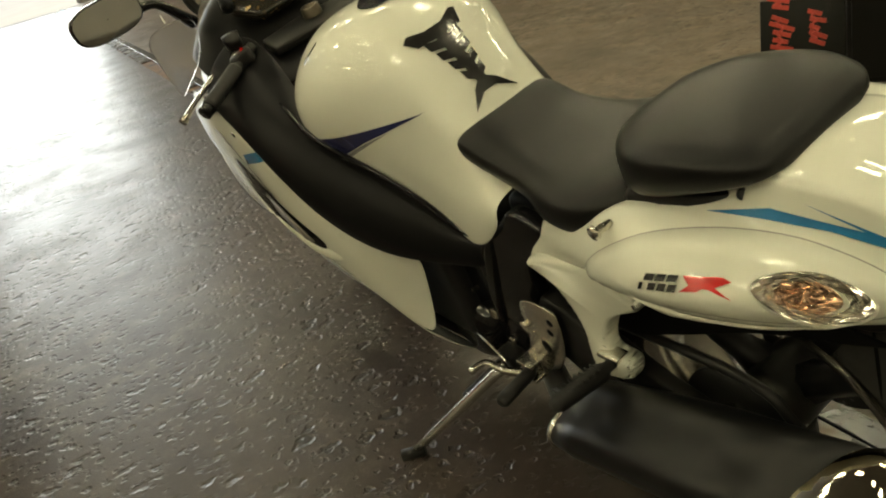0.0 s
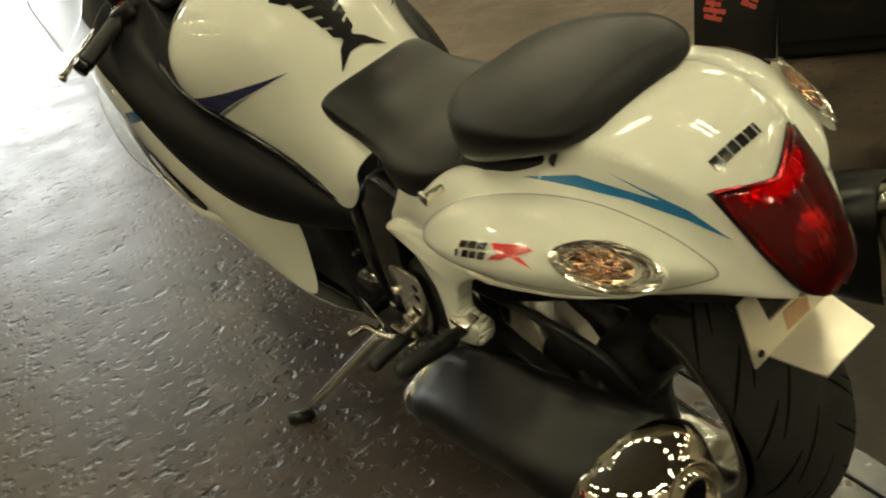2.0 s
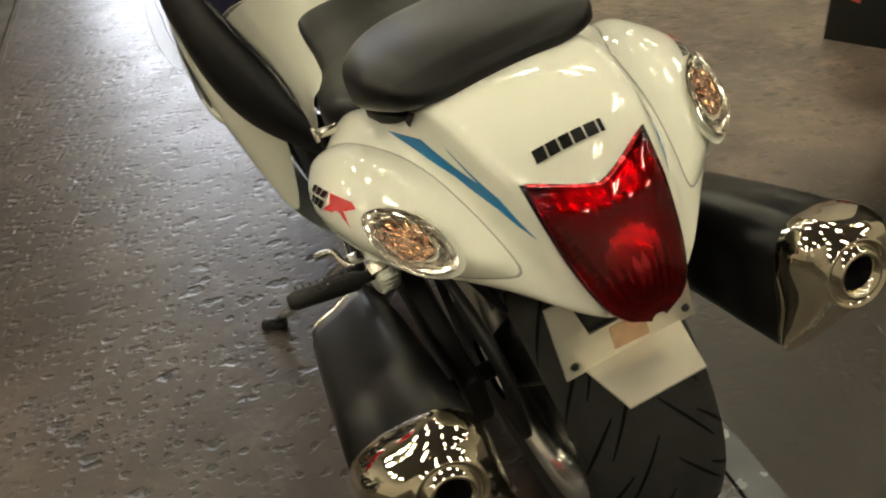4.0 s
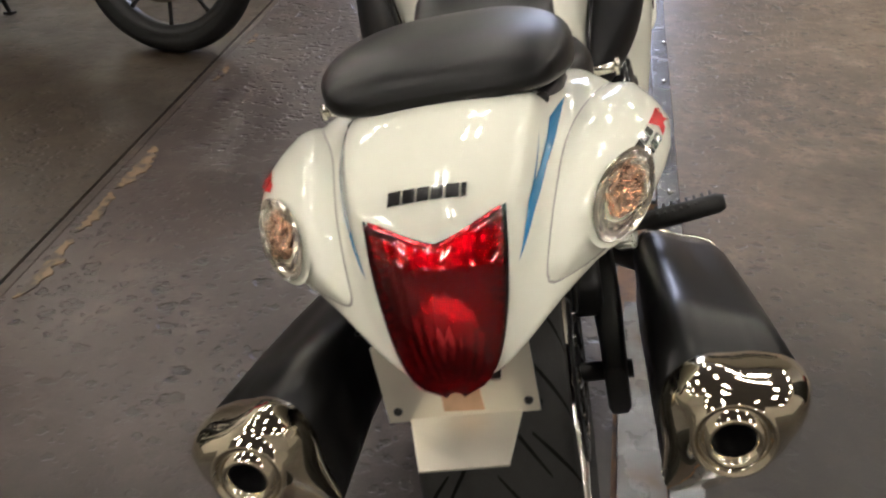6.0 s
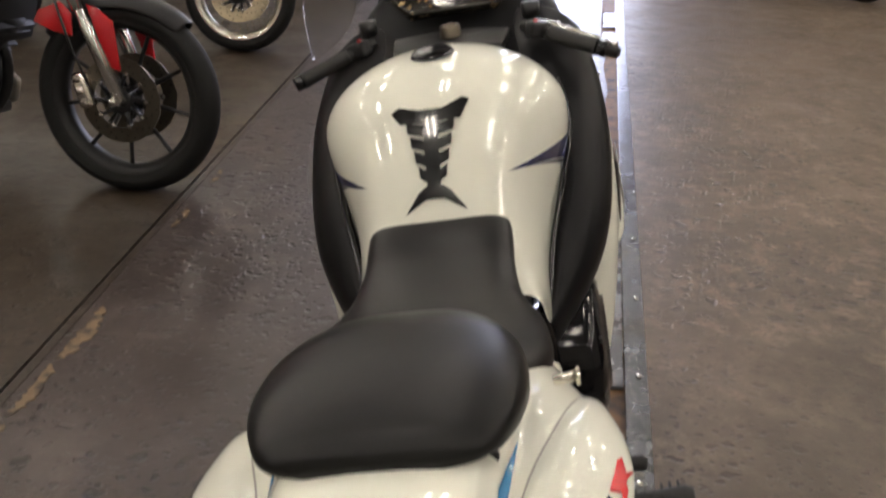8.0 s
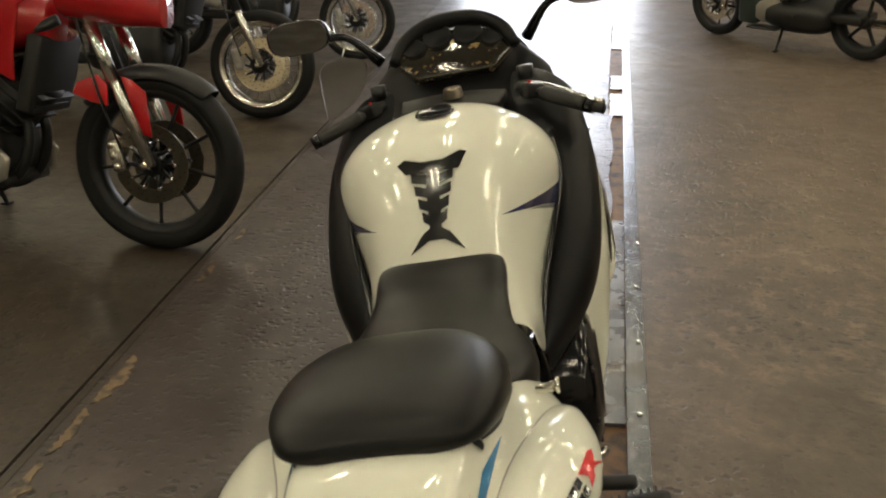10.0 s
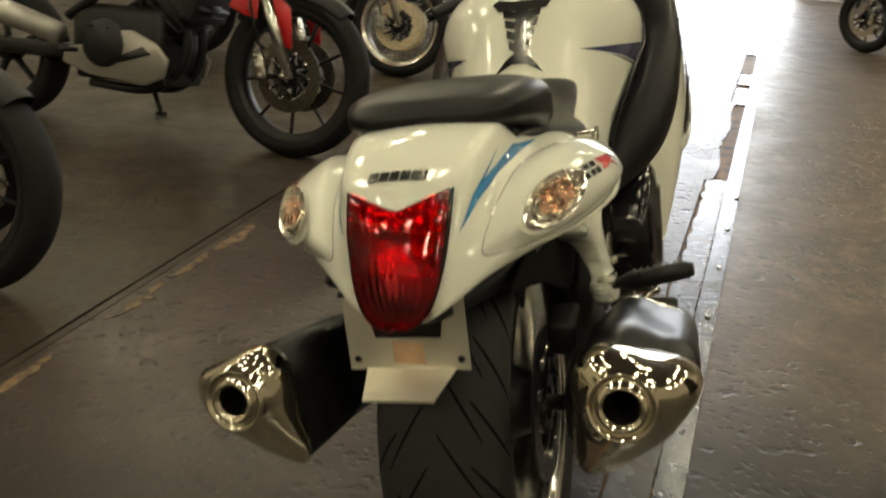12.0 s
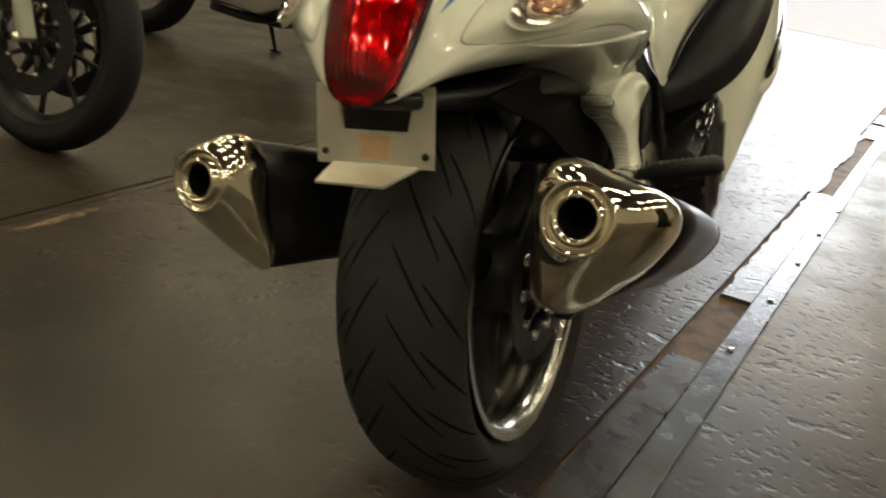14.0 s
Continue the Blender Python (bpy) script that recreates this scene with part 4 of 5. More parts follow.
for x, v, r in ((-0.038, 0.062, 0.034), (0.038, 0.062, 0.034), (-0.098, 0.036, 0.026), (0.098, 0.036, 0.026)):
    d = lathe([(0.031, 0.0001), (0.031, r * 0.9), (0.036, r), (0.036, r * 1.08), (0.028, r * 1.10)], "z", (x, v, 0), 28)
    bmesh.ops.transform(d, matrix=dash_at, verts=d.verts)
    bpart("dial", d, COWLBLACK, "round black dial", parent=dash)
rim_bm = tube([dash_at @ Vector(p) for p in ((-0.150, 0.0, 0.03), (-0.12, 0.062, 0.034), (-0.05, 0.104, 0.036), (0.05, 0.104, 0.036), (0.12, 0.062, 0.034), (0.150, 0.0, 0.03))], [0.014, 0.018, 0.020, 0.020, 0.018, 0.014], 10, 30)
bpart("dash_hood", rim_bm, COWLBLACK, "black hood round the dials", parent=dash)

# bars, grips, levers, yoke, ignition
bpart("top_yoke", plate([(-0.12, -0.03), (0.12, -0.03), (0.13, 0.03), (0.05, 0.045), (-0.05, 0.045), (-0.13, 0.03)], 0.022, pose(0, 1.105, 0.900, 16, 0, -9), 0.005), DARKMETAL)
bpart("ignition_lock", lathe([(-0.008, 0.0001), (-0.008, 0.013), (0.002, 0.0145), (0.003, 0.020), (0.0, 0.022), (-0.02, 0.024)], "z", (0.004, 1.122, 0.945), 24), DARKDISC, "round ignition lock with a bright rim")
bpart("key_slot", lathe([(0, 0.0001), (0, 0.0125), (-0.004, 0.0128)], "z", (0.004, 1.122, 0.939), 20), BLACK)
for s in (-1, 1):
    a, b = Vector((s * 0.160, 1.092 - s * 0.026, 0.938)), Vector((s * 0.340, 1.002 - s * 0.058, 0.884))
    bar = bpart("handlebar", tube([a, b], 0.011, 12), DARKMETAL)
    d = (b - a).normalized()
    bpart("grip", tube([a + d * 0.065, a + d * 0.072, a + d * 0.17, a + d * 0.178], [0.014, 0.0165, 0.0165, 0.018], 16), GRIP, "black rubber grip", parent=bar)
    bpart("bar_end", tube([a + d * 0.179, a + d * 0.20], [0.017, 0.0155], 14), GLOSSBLACK, parent=bar)
    bpart("switch_box", box((0.05, 0.035, 0.034), a + d * 0.04, Euler((0, radians(s * 15), radians(s * 26))).to_matrix(), 0.007), BLACK, parent=bar)
    bpart("switch", box((0.008, 0.006, 0.008), a + d * 0.035 + Vector((0, -0.012, 0.02)), None, 0.002), DECALRED, "small red switch", parent=bar)
    lv = bpart("lever", tube([a + d * 0.03 + Vector((0, 0.035, 0.004)), a + d * 0.07 + Vector((0, 0.075, 0.002)), a + d * 0.15 + Vector((0, 0.10, -0.004)), a + d * 0.222 + Vector((-s * 0.0, 0.105, -0.010))], [0.008, 0.0075, 0.006, 0.007], 10, 18), ALU, "polished alloy lever", parent=bar)
    bpart("lever_ball", tube([a + d * 0.220 + Vector((0, 0.105, -0.010)), a + d * 0.231 + Vector((0, 0.105, -0.010))], [0.009, 0.009], 10), ALU, parent=bar)
    bpart("reservoir", lathe([(0, 0.0001), (0, 0.018), (0.03, 0.02), (0.032, 0.0001)], "z", a + Vector((s * 0.02, 0.045, 0.005)), 16), BLACK, parent=bar)
    # mirrors on the nose
    c = Vector((s * 0.372, 1.25, 1.108))
    oval = [(c.x + 0.076 * math.copysign(abs(math.cos(t)) ** 0.7, math.cos(t)), c.z + 0.040 * math.copysign(abs(math.sin(t)) ** 0.7, math.sin(t))) for t in [2 * math.pi * k / 28 for k in range(28)]]
    face = rings(bmesh.new(), [[(c.x + (x - c.x) * g, 1.25 + dy, c.z + (z - c.z) * g) for x, z in oval] for g, dy in ((1.0, 0.0), (1.05, 0.004), (1.06, 0.02), (0.85, 0.05), (0.4, 0.062))], True, (False, True))
    mir = bpart("mirror", face, GLOSSBLACK, "black rear view mirror housing")
    bpart("mirror_glass", rings(bmesh.new(), [[(c.x + (x - c.x) * g, 1.252 + dy, c.z + (z - c.z) * g) for x, z in oval] for g, dy in ((1.0, 0.0), (0.5, 0.0), (0.02, 0.0))], True), MIRROR, "mirror glass", parent=mir)
    bpart("mirror_stem", tube([c + Vector((-s * 0.06, 0.03, -0.015)), c + Vector((-s * 0.12, 0.05, -0.03)), Vector((s * 0.19, 1.33, 1.0))], [0.012, 0.010, 0.016], 10, 12), GLOSSBLACK, parent=mir)

# fork and front wheel
for s in (-1, 1):
    bpart("fork_leg", tube([(s * 0.10, 1.12, 0.86), (s * 0.10, 1.35, 0.50), (s * 0.10, 1.52, 0.30)], [0.025, 0.027, 0.03], 12), DARKMETAL)
bpart("front_tyre", lathe(tyre_profile(0.062, 0.245, 0.312), "x", (0, 1.52, 0.316), 72), RUBBER, "black front tyre")
spoked_rim(0.245, 0.05, (0, 1.52, 0.316), 3, BRIGHT, DARKMETAL, bike, 0.026, 0.045)
for s in (-1, 1):
    brake_disc(0.11, 0.155, s * 0.068, (0, 1.52, 0.316), ALU, bike)
fend = []
for k in range(12):
    a = radians(25 + 130 * k / 11)
    fend.append([(x, 1.52 + (0.335 + dz) * math.cos(a), 0.316 + (0.335 + dz) * math.sin(a)) for x, dz in ((-0.075, -0.06), (-0.07, 0), (0, 0.012), (0.07, 0), (0.075, -0.06))])
bpart("front_mudguard", rings(bmesh.new(), fend, False), WHITE, "white front mudguard", subsurf=1, thick=0.004)

# frame, engine and foot controls
for s in (-1, 1):
    outline = [(0.375, 0.67), (0.43, 0.63), (0.50, 0.60), (0.58, 0.585), (0.66, 0.55), (0.71, 0.51), (0.72, 0.42), (0.74, 0.30), (0.735, 0.245), (0.70, 0.225), (0.64, 0.232), (0.58, 0.258), (0.51, 0.27), (0.45, 0.29), (0.41, 0.35), (0.395, 0.45), (0.385, 0.54), (0.33, 0.60), (0.30, 0.65)]
    to = Matrix(((0, 0, s, s * 0.112), (1, 0, 0, 0), (0, 1, 0, 0), (0, 0, 0, 1)))
    bpart("frame_spar", plate(smooth_loop(outline, 76), 0.036, to, 0.008), GLOSSBLACK, "gloss black frame side plate")
    bpart("frame_rib", tube([(s * 0.148, 0.47, 0.595), (s * 0.152, 0.50, 0.52), (s * 0.152, 0.53, 0.44), (s * 0.150, 0.55, 0.35)], [0.008, 0.012, 0.012, 0.006], 10, 20), GLOSSBLACK, "cast rib of the frame")
    for y, z, r in ((0.575, 0.365, 0.014), (0.465, 0.375, 0.013), (0.64, 0.45, 0.009), (0.625, 0.41, 0.008), (0.66, 0.325, 0.012), (0.55, 0.30, 0.010)):
        bpart("frame_bolt", lathe([(0, 0.0001), (0, r), (s * 0.007, r), (s * 0.009, r * 0.7), (s * 0.004, r * 0.5), (s * 0.004, 0.0001)], "x", (s * 0.148, y, z), 12), ALU)
bpart("engine", box((0.24, 0.46, 0.34), (0, 0.80, 0.34), bevel=0.03), DARKMETAL, "dark cast engine block")
clutch = bpart("clutch_cover", lathe([(0.12, 0.160), (0.212, 0.158), (0.232, 0.150), (0.246, 0.125), (0.249, 0.095), (0.255, 0.090), (0.257, 0.0001)], "x", (0.0, 0.69, 0.395), 48), GLOSSBLACK, "round black clutch cover")
for k in range(8):
    a = 2 * math.pi * k / 8 + 0.2
    bpart("cover_bolt", lathe([(0, 0.0001), (0, 0.007), (0.006, 0.006), (0.006, 0.0001)], "x", (0.236, 0.69 + 0.140 * math.cos(a), 0.395 + 0.140 * math.sin(a)), 8), DARKMETAL, parent=clutch)
for s in (-1, 1):
    bpart("engine_side", box((0.075, 0.34, 0.29), (s * 0.150, 0.79, 0.440), None, 0.02), BLACK, "black engine side cover")
bpart("stator_cover", lathe([(-0.12, 0.085), (-0.165, 0.08), (-0.18, 0.06), (-0.183, 0.0001)], "x", (0.0, 0.66, 0.30), 32), GLOSSBLACK)
bpart("battery_box", box((0.17, 0.36, 0.16), (0, 0.30, 0.56), bevel=0.02), BLACK)

# rider step plates
for s in (-1, 1):
    heel = [(0.318, 0.470), (0.345, 0.485), (0.395, 0.484), (0.425, 0.462), (0.436, 0.385), (0.462, 0.312), (0.436, 0.298), (0.398, 0.308), (0.372, 0.325), (0.335, 0.385)]
    to = Matrix(((0, 0, s, s * 0.164), (1, 0, 0, 0), (0, 1, 0, 0), (0, 0, 0, 1)))
    hp = bpart("heel_plate", plate(smooth_loop(heel, 44), 0.006, to, 0.002), ALU, "drilled alloy heel plate")
    for y, z, r in ((0.345, 0.452, 0.008), (0.356, 0.424, 0.008), (0.388, 0.376, 0.013)):
        bpart("hole", lathe([(0, 0.0001), (0, r), (s * 0.0008, r), (s * 0.0008, 0.0001)], "x", (s * 0.1695, y, z), 16), GROOVE, "dark drilled hole", parent=hp)
    for y, z in ((0.432, 0.412), (0.424, 0.350), (0.445, 0.335)):
        bpart("plate_bolt", lathe([(0, 0.0001), (0, 0.009), (s * 0.008, 0.008), (s * 0.008, 0.004), (s * 0.003, 0.003), (s * 0.003, 0.0001)], "x", (s * 0.169, y, z), 12), ALU, parent=hp)
    peg = bpart("rider_peg", tube([(s * 0.188, 0.438, 0.312), (s * 0.203, 0.433, 0.312), (s * 0.285, 0.418, 0.318), (s * 0.291, 0.417, 0.318)], [0.010, 0.014, 0.014, 0.010], 12), GRIP, "black rubber rider foot peg")
    bpart("peg_hinge", join(box((0.034, 0.042, 0.008), (s * 0.190, 0.438, 0.332), None, 0.002), box((0.034, 0.042, 0.008), (s * 0.190, 0.438, 0.296), None, 0.002), box((0.012, 0.042, 0.044), (s * 0.175, 0.438, 0.314), None, 0.002)), ALU, "open alloy peg hinge", parent=peg)
    # passenger hangers and pegs
    hang = [(0.345, 0.590), (0.28, 0.620), (0.18, 0.625), (0.095, 0.600), (0.100, 0.575), (0.140, 0.555), (0.165, 0.535), (0.176, 0.505), (0.168, 0.482), (0.125, 0.478), (0.120, 0.455), (0.150, 0.444), (0.192, 0.442), (0.214, 0.468), (0.236, 0.515), (0.285, 0.560)]
    to = Matrix(((0, 0, s, s * 0.116), (1, 0, 0, 0), (0, 1, 0, 0), (0, 0, 0, 1)))
    hang_bm = plate(smooth_loop(hang, 68), 0.036, to, 0.009)
    for v in hang_bm.verts:
        if s * v.co.x > 0.134:
            v.co.x += s * 0.018 * max(0.0, min(1.0, (v.co.z - 0.49) / 0.09))
        v.co.x += s * 0.42 * max(0.0, 0.57 - v.co.z)
    hg = bpart("peg_hanger", hang_bm, WHITE, "cream painted passenger peg hanger")
    bpart("hanger_clamp", join(box((0.030, 0.045, 0.009), (s * 0.185, 0.165, 0.478), None, 0.002), box((0.030, 0.045, 0.009), (s * 0.185, 0.165, 0.442), None, 0.002), box((0.010, 0.045, 0.040), (s * 0.172, 0.165, 0.46), None, 0.002)), ALU, "alloy clamp of the folding peg", parent=hg)
    pp = bpart("passenger_peg", tube([(s * 0.19, 0.158, 0.47), (s * 0.212, 0.155, 0.475), (s * 0.225, 0.152, 0.478), (s * 0.318, 0.146, 0.498), (s * 0.328, 0.145, 0.500)], [0.009, 0.010, 0.016, 0.015, 0.010], 14), GRIP, "ribbed black rubber passenger peg")
    for k in range(8):
        x = 0.232 + 0.011 * k
        bpart("peg_rib", box((0.004, 0.026, 0.004), (s * x, 0.152, 0.4935 + 0.0021 * k), None, 0.001), GRIP, parent=pp)
bpart("shift_rod", tube([(-0.176, 0.655, 0.318), (-0.200, 0.515, 0.300)], 0.0035, 8), ALU, "thin silver shift rod")
bpart("shift_lever", tube([(-0.190, 0.438, 0.295), (-0.215, 0.505, 0.292), (-0.225, 0.555, 0.298), (-0.262, 0.562, 0.300)], [0.010, 0.008, 0.007, 0.008], 10, 14), ALU, "alloy shift lever")
bpart("shift_arm", tube([(-0.150, 0.660, 0.328), (-0.178, 0.655, 0.316)], [0.012, 0.008], 8), ALU)
bpart("brake_arm", tube([(0.19, 0.438, 0.295), (0.22, 0.53, 0.285), (0.245, 0.57, 0.285)], [0.009, 0.008, 0.009], 10, 12), ALU, "alloy brake pedal")

# side stand, reaching the ground
LE = radians(LEAN)


def to_bike(p):
    x, y, z = p
    return Vector((x * math.cos(LE) + z * math.sin(LE), y, z * math.cos(LE) - x * math.sin(LE)))


top, foot = Vector((-0.190, 0.545, 0.268)), to_bike((-0.415, 0.722, 0.010))
stand = bpart("side_stand", tube([top, top.lerp(foot, 0.12), top.lerp(foot, 0.45), top.lerp(foot, 0.80), foot], [0.015, 0.0115, 0.0115, 0.0095, 0.009], 12), BRIGHT, "chromed steel side stand")
bpart("stand_foot", tube([foot + Vector((0.02, -0.014, -0.002)), foot + Vector((-0.022, 0.016, -0.004))], [0.013, 0.017], 10), DARKMETAL, "black foot of the stand", parent=stand)
bpart("stand_spring", tube([top.lerp(foot, 0.02) + Vector((0.01, 0.02, 0)), top.lerp(foot, 0.42) + Vector((0.012, 0.018, 0))], 0.007, 8), DARKMETAL, parent=stand)
bpart("stand_pivot", box((0.04, 0.05, 0.04), top + Vector((0.02, 0, 0.005)), None, 0.006), DARKMETAL, parent=stand)

# fuel cap
cap_bm = lathe([(0, 0.0001), (0.004, 0.010), (0.003, 0.030), (0.006, 0.036), (0.0, 0.040)], "z", (0, 0, 0), 32)
bmesh.ops.transform(cap_bm, matrix=pose(0, 0.790, 0.9735, 2, 0, 0), verts=cap_bm.verts)
bpart("fuel_cap", cap_bm, GLOSSBLACK, "round black fuel filler cap")

# paper tag hanging below the mirror
tag = thing("paper_tag", "white plastic price tag hanging from the mirror stem", "tag", pose(0, 0, 0, 0, -LEAN, 0))
part("sheet", rings(bmesh.new(), [[(-0.335, 1.235, 1.04), (-0.27, 1.25, 1.045), (-0.205, 1.245, 1.035)], [(-0.338, 1.225, 0.99), (-0.27, 1.235, 1.0), (-0.21, 1.245, 0.99)], [(-0.335, 1.215, 0.94), (-0.285, 1.225, 0.935), (-0.245, 1.24, 0.935)], [(-0.335, 1.21, 0.893), (-0.32, 1.215, 0.895), (-0.30, 1.225, 0.91)]], False), FILM, tag, subsurf=2, thick=0.0015)
part("cord", tube([(-0.27, 1.25, 1.045), (-0.265, 1.27, 1.06)], 0.0015, 6), PAPER, tag)
strip = thing("plastic_film", "torn clear protective film peeling off the white fairing", "film", pose(0, 0, 0, 0, -LEAN, 0))
part("film_sheet", rings(bmesh.new(), [[(-0.306, 1.20, 0.815), (-0.318, 1.20, 0.800)], [(-0.314, 1.12, 0.785), (-0.345, 1.12, 0.760)], [(-0.320, 1.05, 0.745), (-0.362, 1.04, 0.705)], [(-0.322, 0.99, 0.700), (-0.356, 0.98, 0.655)], [(-0.324, 0.95, 0.640), (-0.332, 0.945, 0.625)]], False), FILM, strip, "crumpled clear film", subsurf=2, thick=0.0008)
# ---------------------------------------------------------------- decals on the body
bpy.context.view_layer.update()
graph = bpy.context.evaluated_depsgraph_get()


def skin(*obs):
    """The rounded surface of parts, in the motorcycle's own axes."""
    verts, faces = [], []
    for ob in obs:
        me = ob.evaluated_get(graph).to_mesh()
        k = len(verts)
        verts += [v.co.copy() for v in me.vertices]
        faces += [[k + i for i in p.vertices] for p in me.polygons]
    return BVHTree.FromPolygons(verts, faces)


def grid_in(outline, step):
    """Points and faces that fill an outline, fine enough to follow a curve."""
    bm = bmesh.new()
    bm.faces.new([bm.verts.new((u, v, 0)) for u, v in outline])
    us, vs = [p[0] for p in outline], [p[1] for p in outline]
    for lo, hi, axis in ((min(us), max(us), 0), (min(vs), max(vs), 1)):
        k = lo + step
        while k < hi:
            co, no = [0, 0, 0], [0, 0, 0]
            co[axis], no[axis] = k, 1
            bmesh.ops.bisect_plane(bm, geom=bm.verts[:] + bm.edges[:] + bm.faces[:], plane_co=co, plane_no=no)
            k += step
    bmesh.ops.triangulate(bm, faces=[f for f in bm.faces if len(f.verts) > 4])
    return bm


def edge_distance(x, y, a, b):
    """How far a point lies from the stretch between a and b."""
    dx, dy = b[0] - a[0], b[1] - a[1]
    f = max(0.0, min(1.0, ((x - a[0]) * dx + (y - a[1]) * dy) / (dx * dx + dy * dy + 1e-12)))
    return math.hypot(x - a[0] - f * dx, y - a[1] - f * dy)


def decal(name, outlines, origin, u, v, tree, mat, owner, label="", lift=0.0012, step=0.012, swell=0.0):
    """Lay flat outlines onto a curved body along the line across u and v; swell raises the middle in a rolled edge."""
    origin, u, v = Vector(origin), Vector(u).normalized(), Vector(v)
    v = (v - u * v.dot(u)).normalized()
    way = u.cross(v)
    whole = bmesh.new()
    for outline in outlines:
        bm = grid_in(outline, step)
        for p in bm.verts:
            rise = lift
            if swell:
                near = min(edge_distance(p.co.x, p.co.y, a, b) for a, b in zip(outline, outline[1:] + outline[:1]))
                rise += swell * math.sin(min(1.0, near / 0.024) * math.pi / 2)
            start = origin + u * p.co.x + v * p.co.y
            hit, normal, _, _ = tree.ray_cast(start + way * 0.3, -way)
            if hit is None:
                hit, normal, _, _ = tree.find_nearest(start)
            if normal.dot(way) < 0:
                normal = -normal
            p.co = hit + normal * rise
        me = bpy.data.meshes.new("tmp")
        bm.to_mesh(me)
        bm.free()
        whole.from_mesh(me)
        bpy.data.meshes.remove(me)
    return part(name, whole, mat, owner, label)


tail_skin, tank_skin, fair_skin = skin(tail), skin(tank), skin(fair_r, fair_l)


def slanted(x, w, h, lean=0.25, y=0.0):
    return [(x + lean * y, y), (x + w + lean * y, y), (x + w + lean * (y + h), y + h), (x + lean * (y + h), y + h)]


# plain dark blocks in place of the maker's lettering
for k, (x, w) in enumerate(((-0.0430, 0.0125), (-0.0285, 0.0120), (-0.0145, 0.0115), (-0.0010, 0.0120), (0.0130, 0.0125), (0.0275, 0.0045))):
    decal("lettering", [slanted(x, w, 0.0135, 0.12)], (0, -0.279, 0.80), (1, 0, 0), (0, 0.93, 0.36), tail_skin, DECALBLACK, tail, "small black lettering block", step=0.004, lift=0.002)


# axes of the hip: outwards, backwards along it, and up over it
HIP_O, HIP_U, HIP_V = Vector((0.19, -0.10, 0.735)), Vector((-0.37, -0.929, -0.008)), Vector((-0.56, 0.217, 0.799))
POD = [(-0.240, -0.014), (-0.215, 0.006), (-0.165, 0.030), (-0.09, 0.052), (0.0, 0.059), (0.085, 0.051), (0.150, 0.030), (0.195, 0.005), (0.218, -0.018), (0.195, -0.030), (0.150, -0.040), (0.08, -0.044), (0.0, -0.040), (-0.08, -0.035), (-0.15, -0.029), (-0.205, -0.023)]
FOLD = [(-0.190, -0.036), (-0.10, -0.047), (0.0, -0.054), (0.08, -0.058), (0.15, -0.053), (0.185, -0.047), (0.15, -0.062), (0.08, -0.071), (0.0, -0.071), (-0.10, -0.066), (-0.17, -0.052)]
STRIPE = [(-0.020, 0.080), (0.062, 0.083), (0.165, 0.057), (0.104, 0.087), (0.193, 0.048), (0.233, 0.018), (0.190, 0.038), (0.13, 0.057), (0.057, 0.070)]
MARK_R = [(-0.022, 0.004), (0.026, 0.004), (0.037, -0.001), (0.018, -0.008), (0.038, -0.021), (0.012, -0.011), (0.004, -0.010), (-0.004, -0.014), (-0.026, -0.015), (-0.014, -0.007)]

